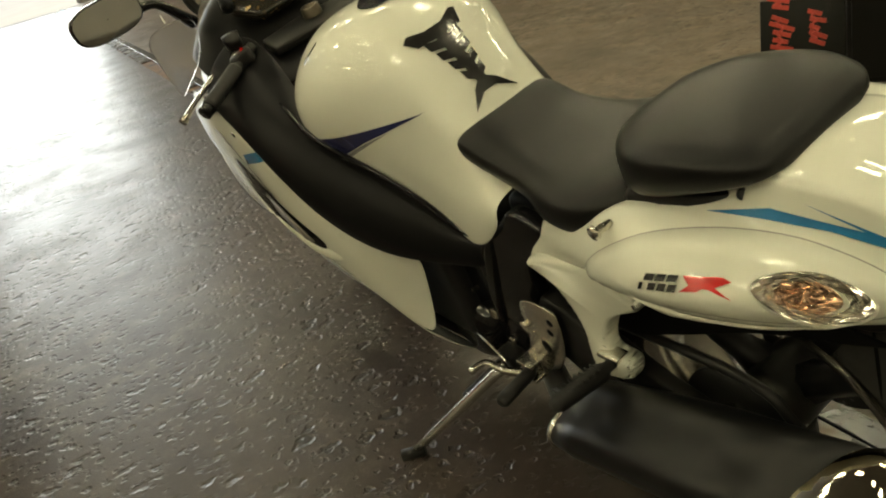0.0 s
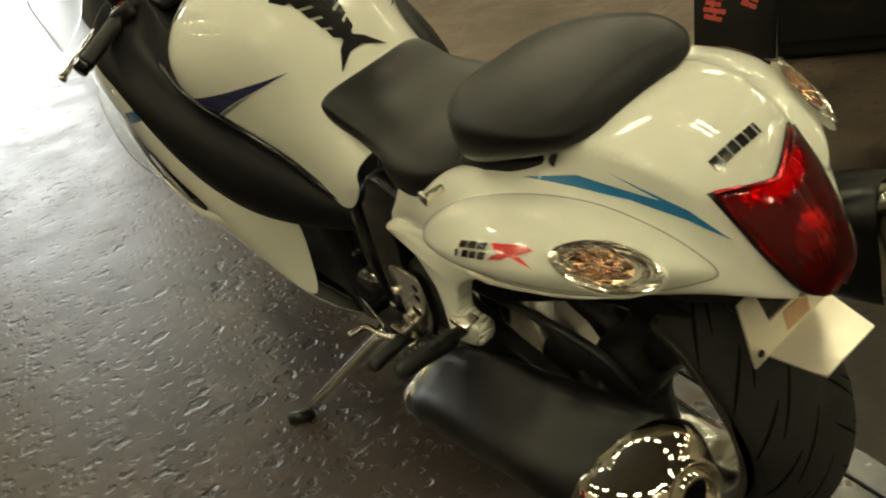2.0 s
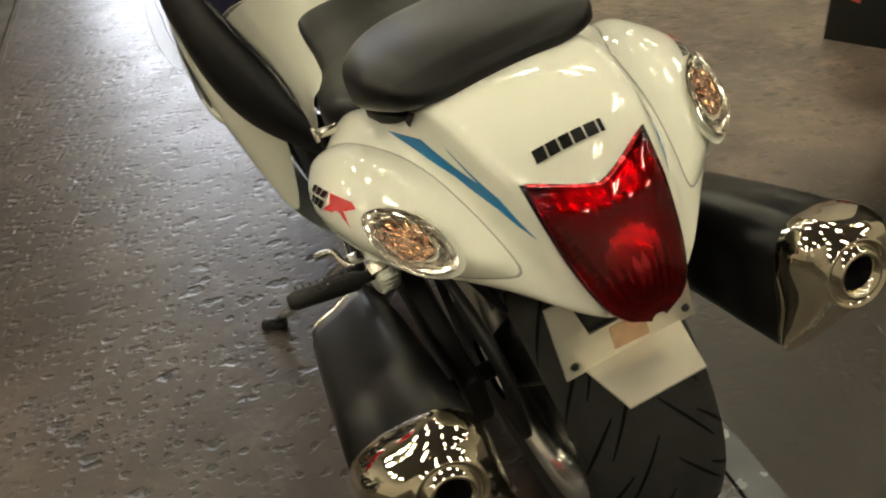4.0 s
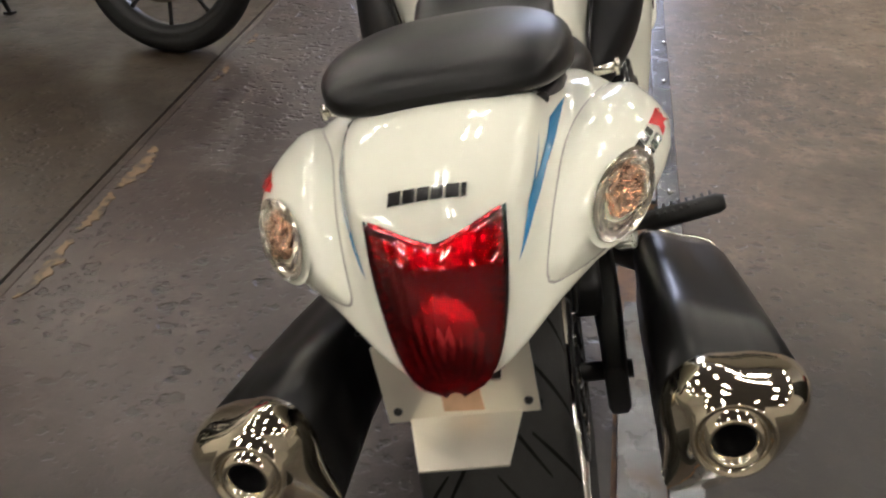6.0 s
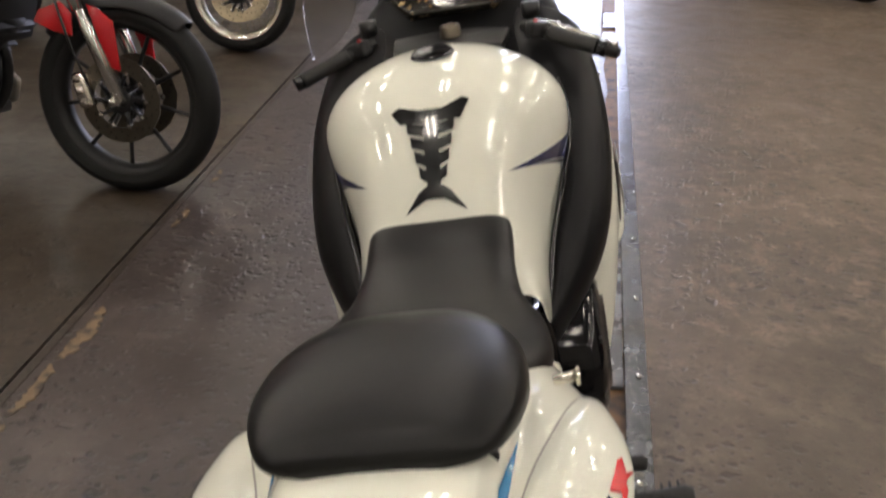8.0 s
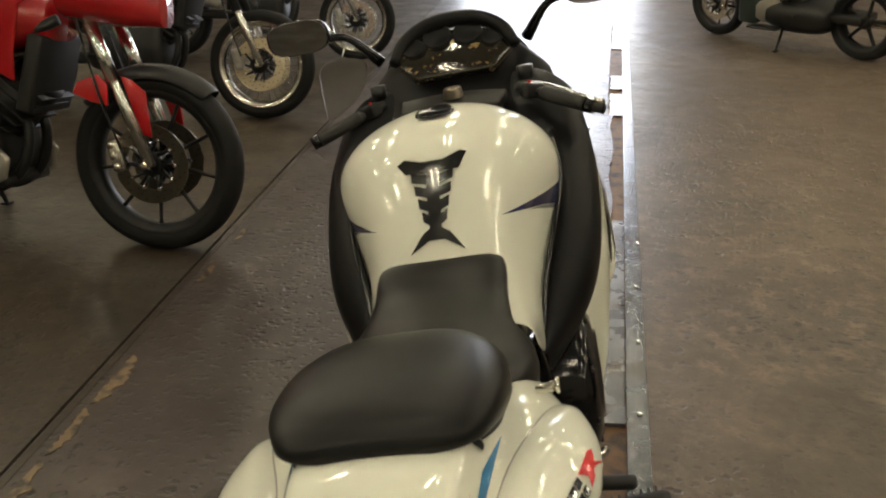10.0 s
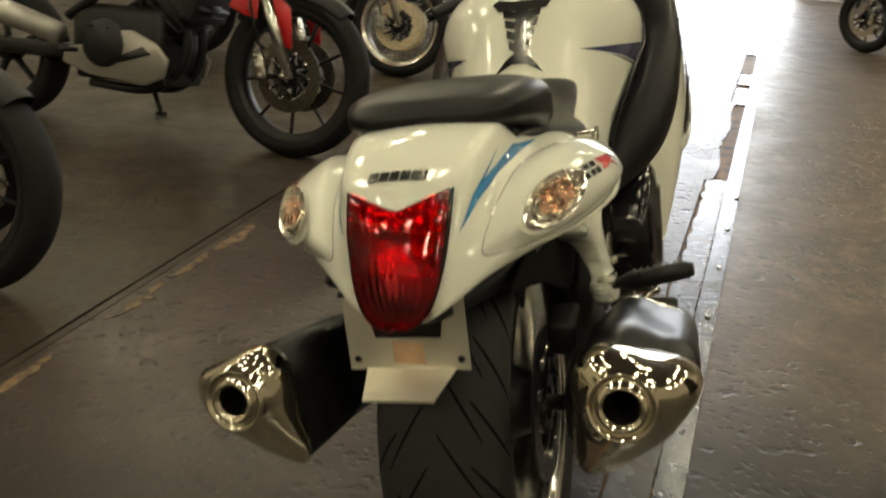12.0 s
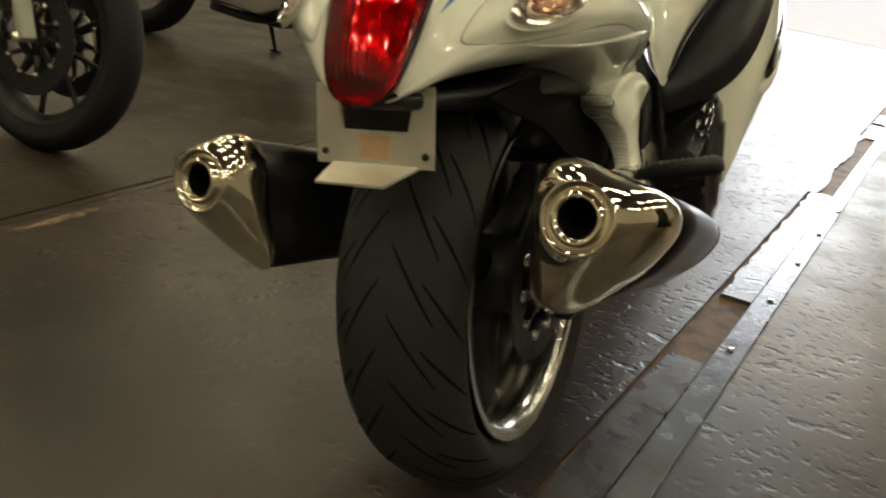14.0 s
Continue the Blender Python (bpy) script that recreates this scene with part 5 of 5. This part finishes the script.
for s in (-1, 1):
    flip = 1 if s < 0 else -1
    side = Vector((s, 1, 1))
    ho, hu, hv = HIP_O * side, HIP_U * side, HIP_V * side
    if s > 0:
        hu = -hu

    def hip(points):
        return [(p * flip, q) for p, q in points]

    pod_loop = smooth_loop(POD)
    decal("hip_seam", [hip([(p * 1.012, q * 1.03) for p, q in pod_loop])], ho, hu, hv, tail_skin, GREY, tail, "thin grey seam round the hip panel", lift=0.0005, step=0.012)
    pod = decal("hip_panel", [hip(pod_loop)], ho, hu, hv, tail_skin, WHITE, tail, "raised white oval hip panel", lift=0.0008, step=0.007, swell=0.012)
    decal("hip_fold", [hip(smooth_loop(FOLD))], ho, hu, hv, tail_skin, WHITE, tail, "soft white fold under the hip panel", lift=0.0004, step=0.006, swell=0.012)
    decal("stripe", [hip(STRIPE)], ho, hu, hv, tail_skin, BLUE, tail, "pointed two-pronged blue stripe", step=0.008)
    bpy.context.view_layer.update()
    graph = bpy.context.evaluated_depsgraph_get()
    pod_skin = skin(pod)

    def txt(points):
        """Lettering runs backwards on the left and forwards on the right."""
        return hip(points) if s < 0 else [((p + 0.018), q) for p, q in points]

    for k in range(3):
        decal("model_mark", [txt(slanted(-0.076 + 0.0165 * k, 0.0145, 0.0085, 0.4, -0.0045))], ho, hu, hv, pod_skin, DECALBLACK, tail, "small black lettering block", step=0.004, lift=0.0022)
    for k in range(4):
        decal("model_mark", [txt(slanted(-0.081 + 0.0145 * k, 0.0120 if k else 0.006, 0.0085, 0.4, -0.0155))], ho, hu, hv, pod_skin, DECALBLACK, tail, "small black lettering block", step=0.004, lift=0.0022)
    decal("model_mark", [txt(MARK_R)], ho, hu, hv, pod_skin, DECALRED, tail, "red angular model mark", step=0.004, lift=0.0022)

    def mark(pts):
        return [(p * flip, q) for p, q in pts]

    decal("tank_stripe", [mark([(-0.262, -0.058), (-0.255, -0.022), (0.008, 0.008), (-0.06, -0.012), (-0.12, -0.030), (-0.20, -0.062)])],
          (s * 0.2, 0.575, 0.812), (0, -flip, 0.0), (0, 0, 1), tank_skin, NAVY, tank, "dark blue blade on the tank", step=0.01)
    decal("tank_stripe", [mark([(-0.215, -0.075), (-0.20, -0.064), (-0.12, -0.032), (-0.06, -0.014), (-0.10, -0.030), (-0.17, -0.060)])],
          (s * 0.2, 0.575, 0.812), (0, -flip, 0.0), (0, 0, 1), tank_skin, SILVERDECAL, tank, "grey edge of the tank blade", step=0.01)
    decal("tank_mark", [mark([(-0.005, -0.012), (0.004, -0.010), (0.0, -0.002), (0.006, 0.002), (0.004, 0.014), (-0.004, 0.012), (-0.001, 0.004), (-0.006, 0.0)])], (s * 0.2, 0.842, 0.934), (0, -flip, 0), (0, 0, 1), tank_skin, DECALBLACK, tank, "small black angular mark", step=0.006)
    f_owner = fair_r if s > 0 else fair_l
    decal("fairing_band", [mark([(-0.060, -0.030), (0.050, -0.004), (0.040, 0.018), (-0.060, -0.006)])], (s * 0.3, 1.010, 0.765), (0, -flip, 0), (0, 0, 1), fair_skin, BLUE, f_owner, "blue band on the fairing", step=0.008)
    # signals sunk in the hip panel
    way = (HIP_U.cross(HIP_V)).normalized()
    if way.x < 0:
        way = -way
    way = way * side
    mid = ho + (HIP_U * side) * 0.119 + hv * -0.014
    hit, normal, _, _ = pod_skin.ray_cast(mid + way * 0.2, -way)
    if normal.dot(way) < 0:
        normal = -normal
    axis = (HIP_U * side) + hv * -0.12
    sig = bpart("turn_signal", facets(hit, normal, axis, 0.057, 0.0275, 0.003, 0.0058, 5, 0.60, 5), REFLECTOR, "clear oval turn signal set in the hip", smooth=False)
    bpart("signal_bulb", facets(hit - axis.normalized() * 0.008, normal, axis, 0.036, 0.0190, 0.0010, 0.0058, 9), AMBER, "amber facets round the bulb", parent=sig, smooth=False)
    bpart("signal_rim", signal_mesh(hit, normal, axis, 0.0605, 0.030, 0.0005, -0.0015), WHITE, "thin white seat of the lens", parent=sig)
    lens = bpart("signal_lens", signal_mesh(hit, normal, axis, 0.059, 0.029, 0.011, -0.002), CLEAR, "clear dome lens", parent=sig)
    lens.visible_shadow = False
    bolt_c = Vector((s * 0.301, 1.078, 0.806))
    bpart("fairing_bolt", lathe([(0, 0.0001), (0, 0.007), (s * 0.003, 0.006), (s * 0.003, 0.0001)], "x", bolt_c + Vector((s * 0.004, 0, 0)), 10), ALU)
    bpart("cover_bolt", lathe([(0, 0.0001), (0, 0.006), (s * 0.003, 0.005), (s * 0.003, 0.0001)], "x", (s * 0.139, 0.400, 0.545), 10), ALU)


# spine shaped pad on the tank: two side bars and a ladder of ribs
def pad_outlines():
    out = [[(-0.066, 0.070), (-0.052, 0.080), (-0.02, 0.068), (0.02, 0.068), (0.055, 0.086), (0.066, 0.082), (0.050, 0.046), (0.0, 0.040), (-0.050, 0.046)],
           [(-0.013, 0.045), (0.013, 0.045), (0.011, -0.075), (-0.011, -0.075)],
           [(-0.050, -0.112), (-0.026, -0.078), (-0.010, -0.066), (0.010, -0.066), (0.026, -0.078), (0.050, -0.112), (0.014, -0.090), (-0.014, -0.090)]]
    for k in range(4):
        v = 0.018 - 0.0265 * k
        w = 0.040 - 0.0055 * k
        for s in (-1, 1):
            out.append([(s * 0.011, v + 0.020), (s * w, v + 0.028), (s * (w - 0.002), v + 0.008), (s * 0.011, v)])
    return out


decal("tank_pad", pad_outlines(), (0, 0.585, 0.87), (1, 0, 0), (0, 0.75, 0.66), tank_skin, DECALBLACK, tank, "black ribbed spine shaped tank pad", lift=0.003, step=0.01)

# ---------------------------------------------------------------- the other motorcycles


def wire_spokes(R, centre, owner, mat, n=32):
    bm = bmesh.new()
    cx, cy, cz = centre
    many = []
    for k in range(n):
        a, b = 2 * math.pi * k / n, 2 * math.pi * (k + (1.6 if k % 2 else -1.6)) / n
        s = 0.03 if k % 4 < 2 else -0.03
        many.append(tube([(cx + s, cy + 0.035 * math.cos(b), cz + 0.035 * math.sin(b)), (cx, cy + R * math.cos(a), cz + R * math.sin(a))], 0.0022, 5))
    return tagged(part("spoke_set", join(*many), mat, owner), "thin wire spokes", "", "", "stuff")


def parked(label, at, body_mat, rim_mat, disc_mat, fork_mat, wire=False, R=0.31, lean=9, belly=True, guard=True, turned=0, group="parked motorcycles"):
    """A naked motorcycle: front axle over the origin, nose along +y."""
    t = thing("motorcycle", label, "motorcycle", at @ pose(0, 0, 0, 0, -lean, 0), group)

    def p(name, bm, mat, lab="", parent=None, **more):
        return part(name, bm, mat, parent or t, lab, **more)

    fz = R
    swing = pose(0, 0, 0, 0, 0, turned)
    front = [p("front_tyre", lathe(tyre_profile(0.060, R - 0.068, R), "x", (0, 0, fz), 72), DARKRUBBER, "black front tyre", at=swing)]
    rim = spoked_rim(R - 0.068, 0.045, (0, 0, fz), 0 if wire else 9, rim_mat, DARKMETAL, t, 0.011, 0.04)
    rim.matrix_basis = swing
    if wire:
        wire_spokes(R - 0.09, (0, 0, fz), rim, ALU)
    for s in (-1, 1):
        d = brake_disc(0.10, 0.155, s * 0.066, (0, 0, fz), disc_mat, t)
        d.matrix_basis = swing
        leg = p("fork_leg", tube([(s * 0.10, 0.02, fz), (s * 0.10, -0.09, fz + 0.26), (s * 0.10, -0.10, fz + 0.28), (s * 0.10, -0.26, fz + 0.66)], [0.024, 0.025, 0.019, 0.019], 14), fork_mat, "polished fork leg", at=swing)
        p("fork_boot", tube([(s * 0.10, -0.115, fz + 0.31), (s * 0.10, -0.20, fz + 0.52)], [0.026, 0.028], 12), fork_mat if guard else DARKMETAL, parent=leg)
        cal = p("caliper", box((0.05, 0.055, 0.13), (s * 0.085, -0.125, fz + 0.03), Euler((radians(14), 0, 0)).to_matrix(), 0.014), ALU if guard else GREY, "silver brake caliper", at=swing)
        p("caliper_bridge", join(*[box((0.062, 0.030, 0.030), (s * 0.086, -0.128 - 0.012 * k, fz + 0.03 + 0.042 * k), Euler((radians(14), 0, 0)).to_matrix(), 0.008) for k in (-1, 0, 1)]), ALU if guard else GREY, parent=cal)
    if guard:
        rows = []
        for k in range(14):
            a = radians(48 + 95 * k / 13)
            w = 0.075 - 0.025 * abs(k - 6) / 7
            rows.append([(x, (R + 0.022 + dz) * math.cos(a), fz + (R + 0.022 + dz) * math.sin(a)) for x, dz in ((-w, -0.05), (-w * 0.9, 0), (0, 0.014), (w * 0.9, 0), (w, -0.05))])
        mg = p("front_mudguard", rings(bmesh.new(), rows, False), BLACK, "black front mudguard", subsurf=1, thick=0.004, at=swing)
        for s in (-1, 1):
            on = Matrix(((0, 0, s, s * 0.122), (1, 0, 0, 0), (0, 1, 0, fz), (0, 0, 0, 1)))
            p("guard_side", plate([(-0.068, 0.335), (-0.03, 0.325), (0.028, 0.280), (0.046, 0.112), (0.012, 0.120), (-0.028, 0.215)], 0.010, on, 0.003), body_mat, "painted fork guard", at=swing)
            p("guard_wing", plate([(-0.165, 0.338), (-0.25, 0.305), (-0.272, 0.264), (-0.20, 0.235), (-0.128, 0.222), (-0.126, 0.30)], 0.010, on, 0.003), body_mat, "painted mudguard wing", at=swing)
    p("axle", tube([(-0.13, 0, fz), (0.13, 0, fz)], 0.014, 10), ALU, at=swing)
    # rear half
    p("rear_tyre", lathe(tyre_profile(0.085, 0.235, 0.31), "x", (0, -1.50, 0.31), 64), DARKRUBBER, "black rear tyre")
    spoked_rim(0.235, 0.065, (0, -1.50, 0.31), 5, DARKMETAL, DARKMETAL, t, 0.02, 0.05)
    p("swingarm", box((0.26, 0.50, 0.07), (0, -1.27, 0.34), None, 0.02), DARKMETAL)
    p("engine", box((0.34, 0.46, 0.30), (0, -0.80, 0.42), None, 0.05), DARKMETAL, "dark engine block")
    p("cylinder", tube([(0, -0.66, 0.50), (0, -0.46, 0.66)], [0.12, 0.10], 16), DARKMETAL)
    p("crank_cover", lathe([(0.14, 0.11), (0.20, 0.10), (0.205, 0.085), (0.215, 0.075), (0.216, 0.0001)], "x", (0, -0.84, 0.40), 28), DARKMETAL)
    for k in range(6):
        u = k / 5
        p("cooling_fin", box((0.25 - 0.02 * u, 0.22 - 0.02 * u, 0.008), (0, -0.63 + 0.15 * u, 0.52 + 0.12 * u), Euler((radians(-38), 0, 0)).to_matrix(), 0.002), DARKMETAL)
    for s in (-1, 1):
        p("header_pipe", tube([(s * 0.05, -0.56, 0.56), (s * 0.06, -0.50, 0.46), (s * 0.07, -0.54, 0.30), (s * 0.09, -0.68, 0.215), (s * 0.12, -0.95, 0.22)], 0.020, 10, 20), DARKMETAL, "dark exhaust header pipe")
        p("clutch_bolt", join(*[lathe([(s * 0.215, 0.0001), (s * 0.215, 0.007), (s * 0.221, 0.006), (s * 0.221, 0.0001)], "x", (0, -0.84 + 0.08 * math.cos(a), 0.40 + 0.08 * math.sin(a)), 8) for a in [k * math.pi / 3 for k in range(6)]]), DARKMETAL)
        p("foot_peg", tube([(s * 0.17, -0.98, 0.36), (s * 0.27, -0.99, 0.36)], [0.012, 0.013], 10), GRIP)
        p("brake_hose", tube([(s * 0.105, -0.10, fz + 0.05), (s * 0.13, -0.16, fz + 0.25), (s * 0.09, -0.28, fz + 0.62)], 0.0045, 6, 14), BLACK)
    p("radiator", box((0.30, 0.06, 0.30), (0, -0.43, 0.68), Euler((radians(-15), 0, 0)).to_matrix(), 0.012), GRIP)
    p("frame", join(tube([(-0.10, -0.32, 0.88), (-0.18, -0.70, 0.72), (-0.15, -1.05, 0.50)], 0.022, 8), tube([(0.10, -0.32, 0.88), (0.18, -0.70, 0.72), (0.15, -1.05, 0.50)], 0.022, 8)), DARKMETAL)
    p("fuel_tank", seat_loft([(-0.98, 0.10, 0.80, 0.72), (-0.85, 0.15, 0.92, 0.70), (-0.65, 0.19, 1.02, 0.72), (-0.48, 0.19, 1.02, 0.76), (-0.36, 0.12, 0.96, 0.80)], 24), body_mat, "painted fuel tank")
    for s in (-1, 1):
        p("side_panel", plate([(-0.20, 1.05), (-0.30, 1.08), (-0.75, 1.0), (-0.69, 0.88), (-0.61, 0.76), (-0.53, 0.69), (-0.46, 0.655), (-0.455, 0.76), (-0.42, 0.93), (-0.33, 0.98)], 0.02, Matrix(((0, 0, s, s * 0.175), (1, 0, 0, 0), (0, 1, 0, 0), (0, 0, 0, 1))), 0.008), body_mat, "painted side panel")
    p("nose", seat_loft([(-0.30, 0.16, 1.10, 0.88), (-0.12, 0.14, 1.10, 0.86), (0.06, 0.06, 1.0, 0.86)], 14), body_mat, "painted nose")
    p("seat", seat_loft([(-1.55, 0.06, 0.96, 0.90), (-1.40, 0.12, 0.96, 0.86), (-1.15, 0.15, 0.87, 0.78), (-0.95, 0.10, 0.84, 0.76)], 20), SEAT, "black seat")
    p("tail", seat_loft([(-1.75, 0.03, 0.95, 0.90), (-1.5, 0.10, 0.93, 0.82), (-1.1, 0.12, 0.80, 0.68)], 12), body_mat)
    p("handlebar", tube([(-0.40, -0.42, 1.08), (-0.20, -0.32, 1.10), (0, -0.26, 1.06), (0.20, -0.32, 1.10), (0.40, -0.42, 1.08)], 0.012, 10, 20), DARKMETAL)
    if belly:
        for s in (-1, 1):
            p("belly_pan", plate([(-0.52, 0.36), (-0.58, 0.42), (-0.70, 0.47), (-0.78, 0.46), (-0.86, 0.40), (-1.04, 0.37), (-1.06, 0.30), (-0.92, 0.255), (-0.64, 0.235), (-0.54, 0.28)], 0.03, Matrix(((0, 0, s, s * 0.155), (1, 0, 0, 0), (0, 1, 0, 0), (0, 0, 0, 1))), 0.012), BELLY, "silver grey belly panel")
        p("belly_vent", plate([(-0.60, 0.375), (-0.64, 0.405), (-0.80, 0.335), (-0.76, 0.325)], 0.004, Matrix(((0, 0, 1, 0.186), (1, 0, 0, 0), (0, 1, 0, 0), (0, 0, 0, 1)))), BLACK)
        p("belly_floor", box((0.30, 0.46, 0.05), (0, -0.78, 0.265), None, 0.015), DARKMETAL)
    p("silencer", tube([(0.20, -1.05, 0.42), (0.24, -1.45, 0.52)], [0.05, 0.06], 16), GREY)
    lr = radians(lean)
    fx, fzz = -0.36, 0.010
    foot = Vector((fx * math.cos(lr) + fzz * math.sin(lr), -0.90, fzz * math.cos(lr) - fx * math.sin(lr)))
    st = p("side_stand", tube([(-0.14, -0.82, 0.24), foot], [0.014, 0.010], 8), DARKMETAL, "black side stand")
    p("stand_foot", box((0.05, 0.035, 0.012), foot, None, 0.003), DARKMETAL, parent=st)
    return t


parked("red naked motorcycle with black wheels parked on its stand", pose(-1.425, 2.19, 0, 0, 0, -92), REDPAINT, DARKMETAL, DARKDISC, BRIGHT, turned=-4, R=0.35)
parked("dark motorcycle with wire spoked front wheel and bright rotor", pose(-1.59, 4.21, 0, 0, 0, -90), BLACK, ALU, GOLD, BRIGHT, wire=True, guard=False, belly=False, R=0.325)
parked("black motorcycle with silver fork and dark wheels", pose(-1.675, 0.55, 0, 0, 0, -90), GREY, DARKMETAL, DARKMETAL, WHITE)
parked("dark motorcycle with wire wheels further along the row", pose(-1.35, 6.1, 0, 0, 0, -88), BLACK, ALU, ALU, BRIGHT, wire=True, guard=False, belly=False)
cruiser = parked("dark green cruiser motorcycle standing across the hall", pose(1.89, 7.85, 0, 0, 0, 40), material("dark_green_paint", (0.02, 0.045, 0.035), 0.25, coat=0.8, vary=0.1, scale=8), DARKMETAL, ALU, BRIGHT, belly=True, group="parked motorcycles")

part("engine_guard", box((0.40, 0.20, 0.42), (0, -0.46, 0.42), None, 0.04), material("dark_green_cowl", (0.018, 0.035, 0.030), 0.3, coat=0.6, vary=0.1, scale=8), cruiser, "dark green lower cowl")
part("air_cleaner", lathe([(-0.18, 0.10), (-0.235, 0.098), (-0.25, 0.08), (-0.255, 0.0001)], "x", (0, -0.86, 0.56), 28), CHROME, cruiser, "round chrome air cleaner cover")
part("primary_cover", seat_loft([(-1.25, 0.20, 0.42, 0.22), (-1.15, 0.235, 0.46, 0.18), (-0.80, 0.24, 0.47, 0.17), (-0.66, 0.20, 0.42, 0.21)], 14), DARKMETAL, cruiser, "black primary drive cover")
part("floorboard", box((0.12, 0.30, 0.015), (-0.28, -0.72, 0.235), None, 0.005), BLACK, cruiser, "black rider floorboard")
part("exhaust_pipe", tube([(0.20, -0.60, 0.50), (0.24, -0.75, 0.28), (0.25, -1.10, 0.22), (0.26, -1.70, 0.24)], [0.025, 0.028, 0.035, 0.042], 14, 24), CHROME, cruiser, "long chrome exhaust pipe")

# ---------------------------------------------------------------- the sign and the dark cabinet
sign = thing("sign_board", "black sign board with faded red hand lettering leaning on a cabinet", "sign", pose(1.80, 1.29, 0, 0, 0, -70))
SW, SH = 0.31, 0.36
sign_tilt = pose(0, 0, 0.004, -8, 0, 0)
part("board", box((SW, 0.012, SH), (0, 0, SH / 2), None, 0.003), SIGNBLACK, sign, "black board", at=sign_tilt)


def squiggle(x0, z0, n, w, h, seed):
    """A written word as slanted bars that climb the board."""
    rnd = random.Random(seed)
    many = []
    for k in range(n):
        tall = h * rnd.uniform(0.55, 1.0)
        many.append(box((tall, 0.003, w * 0.62), (x0 + rnd.uniform(-0.008, 0.008) - (h - tall) * 0.3, -0.0075, z0 + w * k), Euler((0, radians(rnd.uniform(8, 24)), 0)).to_matrix()))
    many.append(tube([(x0 - 0.01 + 0.012 * math.sin(k * 2.4), -0.0075, z0 + w * (n - 1) * k / 8) for k in range(9)], 0.005, 6, 24))
    return join(*many)


for x0, z0, n, h, seed in ((-0.070, 0.155, 6, 0.105, 3), (-0.075, 0.335, 3, 0.095, 8), (0.055, 0.20, 5, 0.07, 5)):
    part("lettering", squiggle(x0, z0, n, 0.027, h, seed), SIGNRED, sign, "plain red lettering bars", smooth=False, at=sign_tilt)
part("chalk_line", tube([(0.02, -0.007, 0.36), (0.09, -0.007, 0.385), (0.13, -0.007, 0.395), (0.135, -0.007, 0.41)], 0.0022, 6, 14), PAPER, sign, "thin pale drawn line", at=sign_tilt)
cab = thing("cabinet", "tall black steel cabinet standing on the floor", "cabinet", pose(2.30, 0.90, 0, 0, 0, -55))
part("body", box((0.9, 0.55, 1.5), (0, 0, 0.77), None, 0.01), SIGNBLACK, cab)
part("door", box((0.43, 0.02, 1.4), (-0.22, -0.285, 0.78), None, 0.004), SIGNBLACK, cab)
part("door", box((0.43, 0.02, 1.4), (0.22, -0.285, 0.78), None, 0.004), SIGNBLACK, cab)
part("plinth", box((0.86, 0.5, 0.04), (0, 0.01, 0.02), None, 0.004), SIGNBLACK, cab)
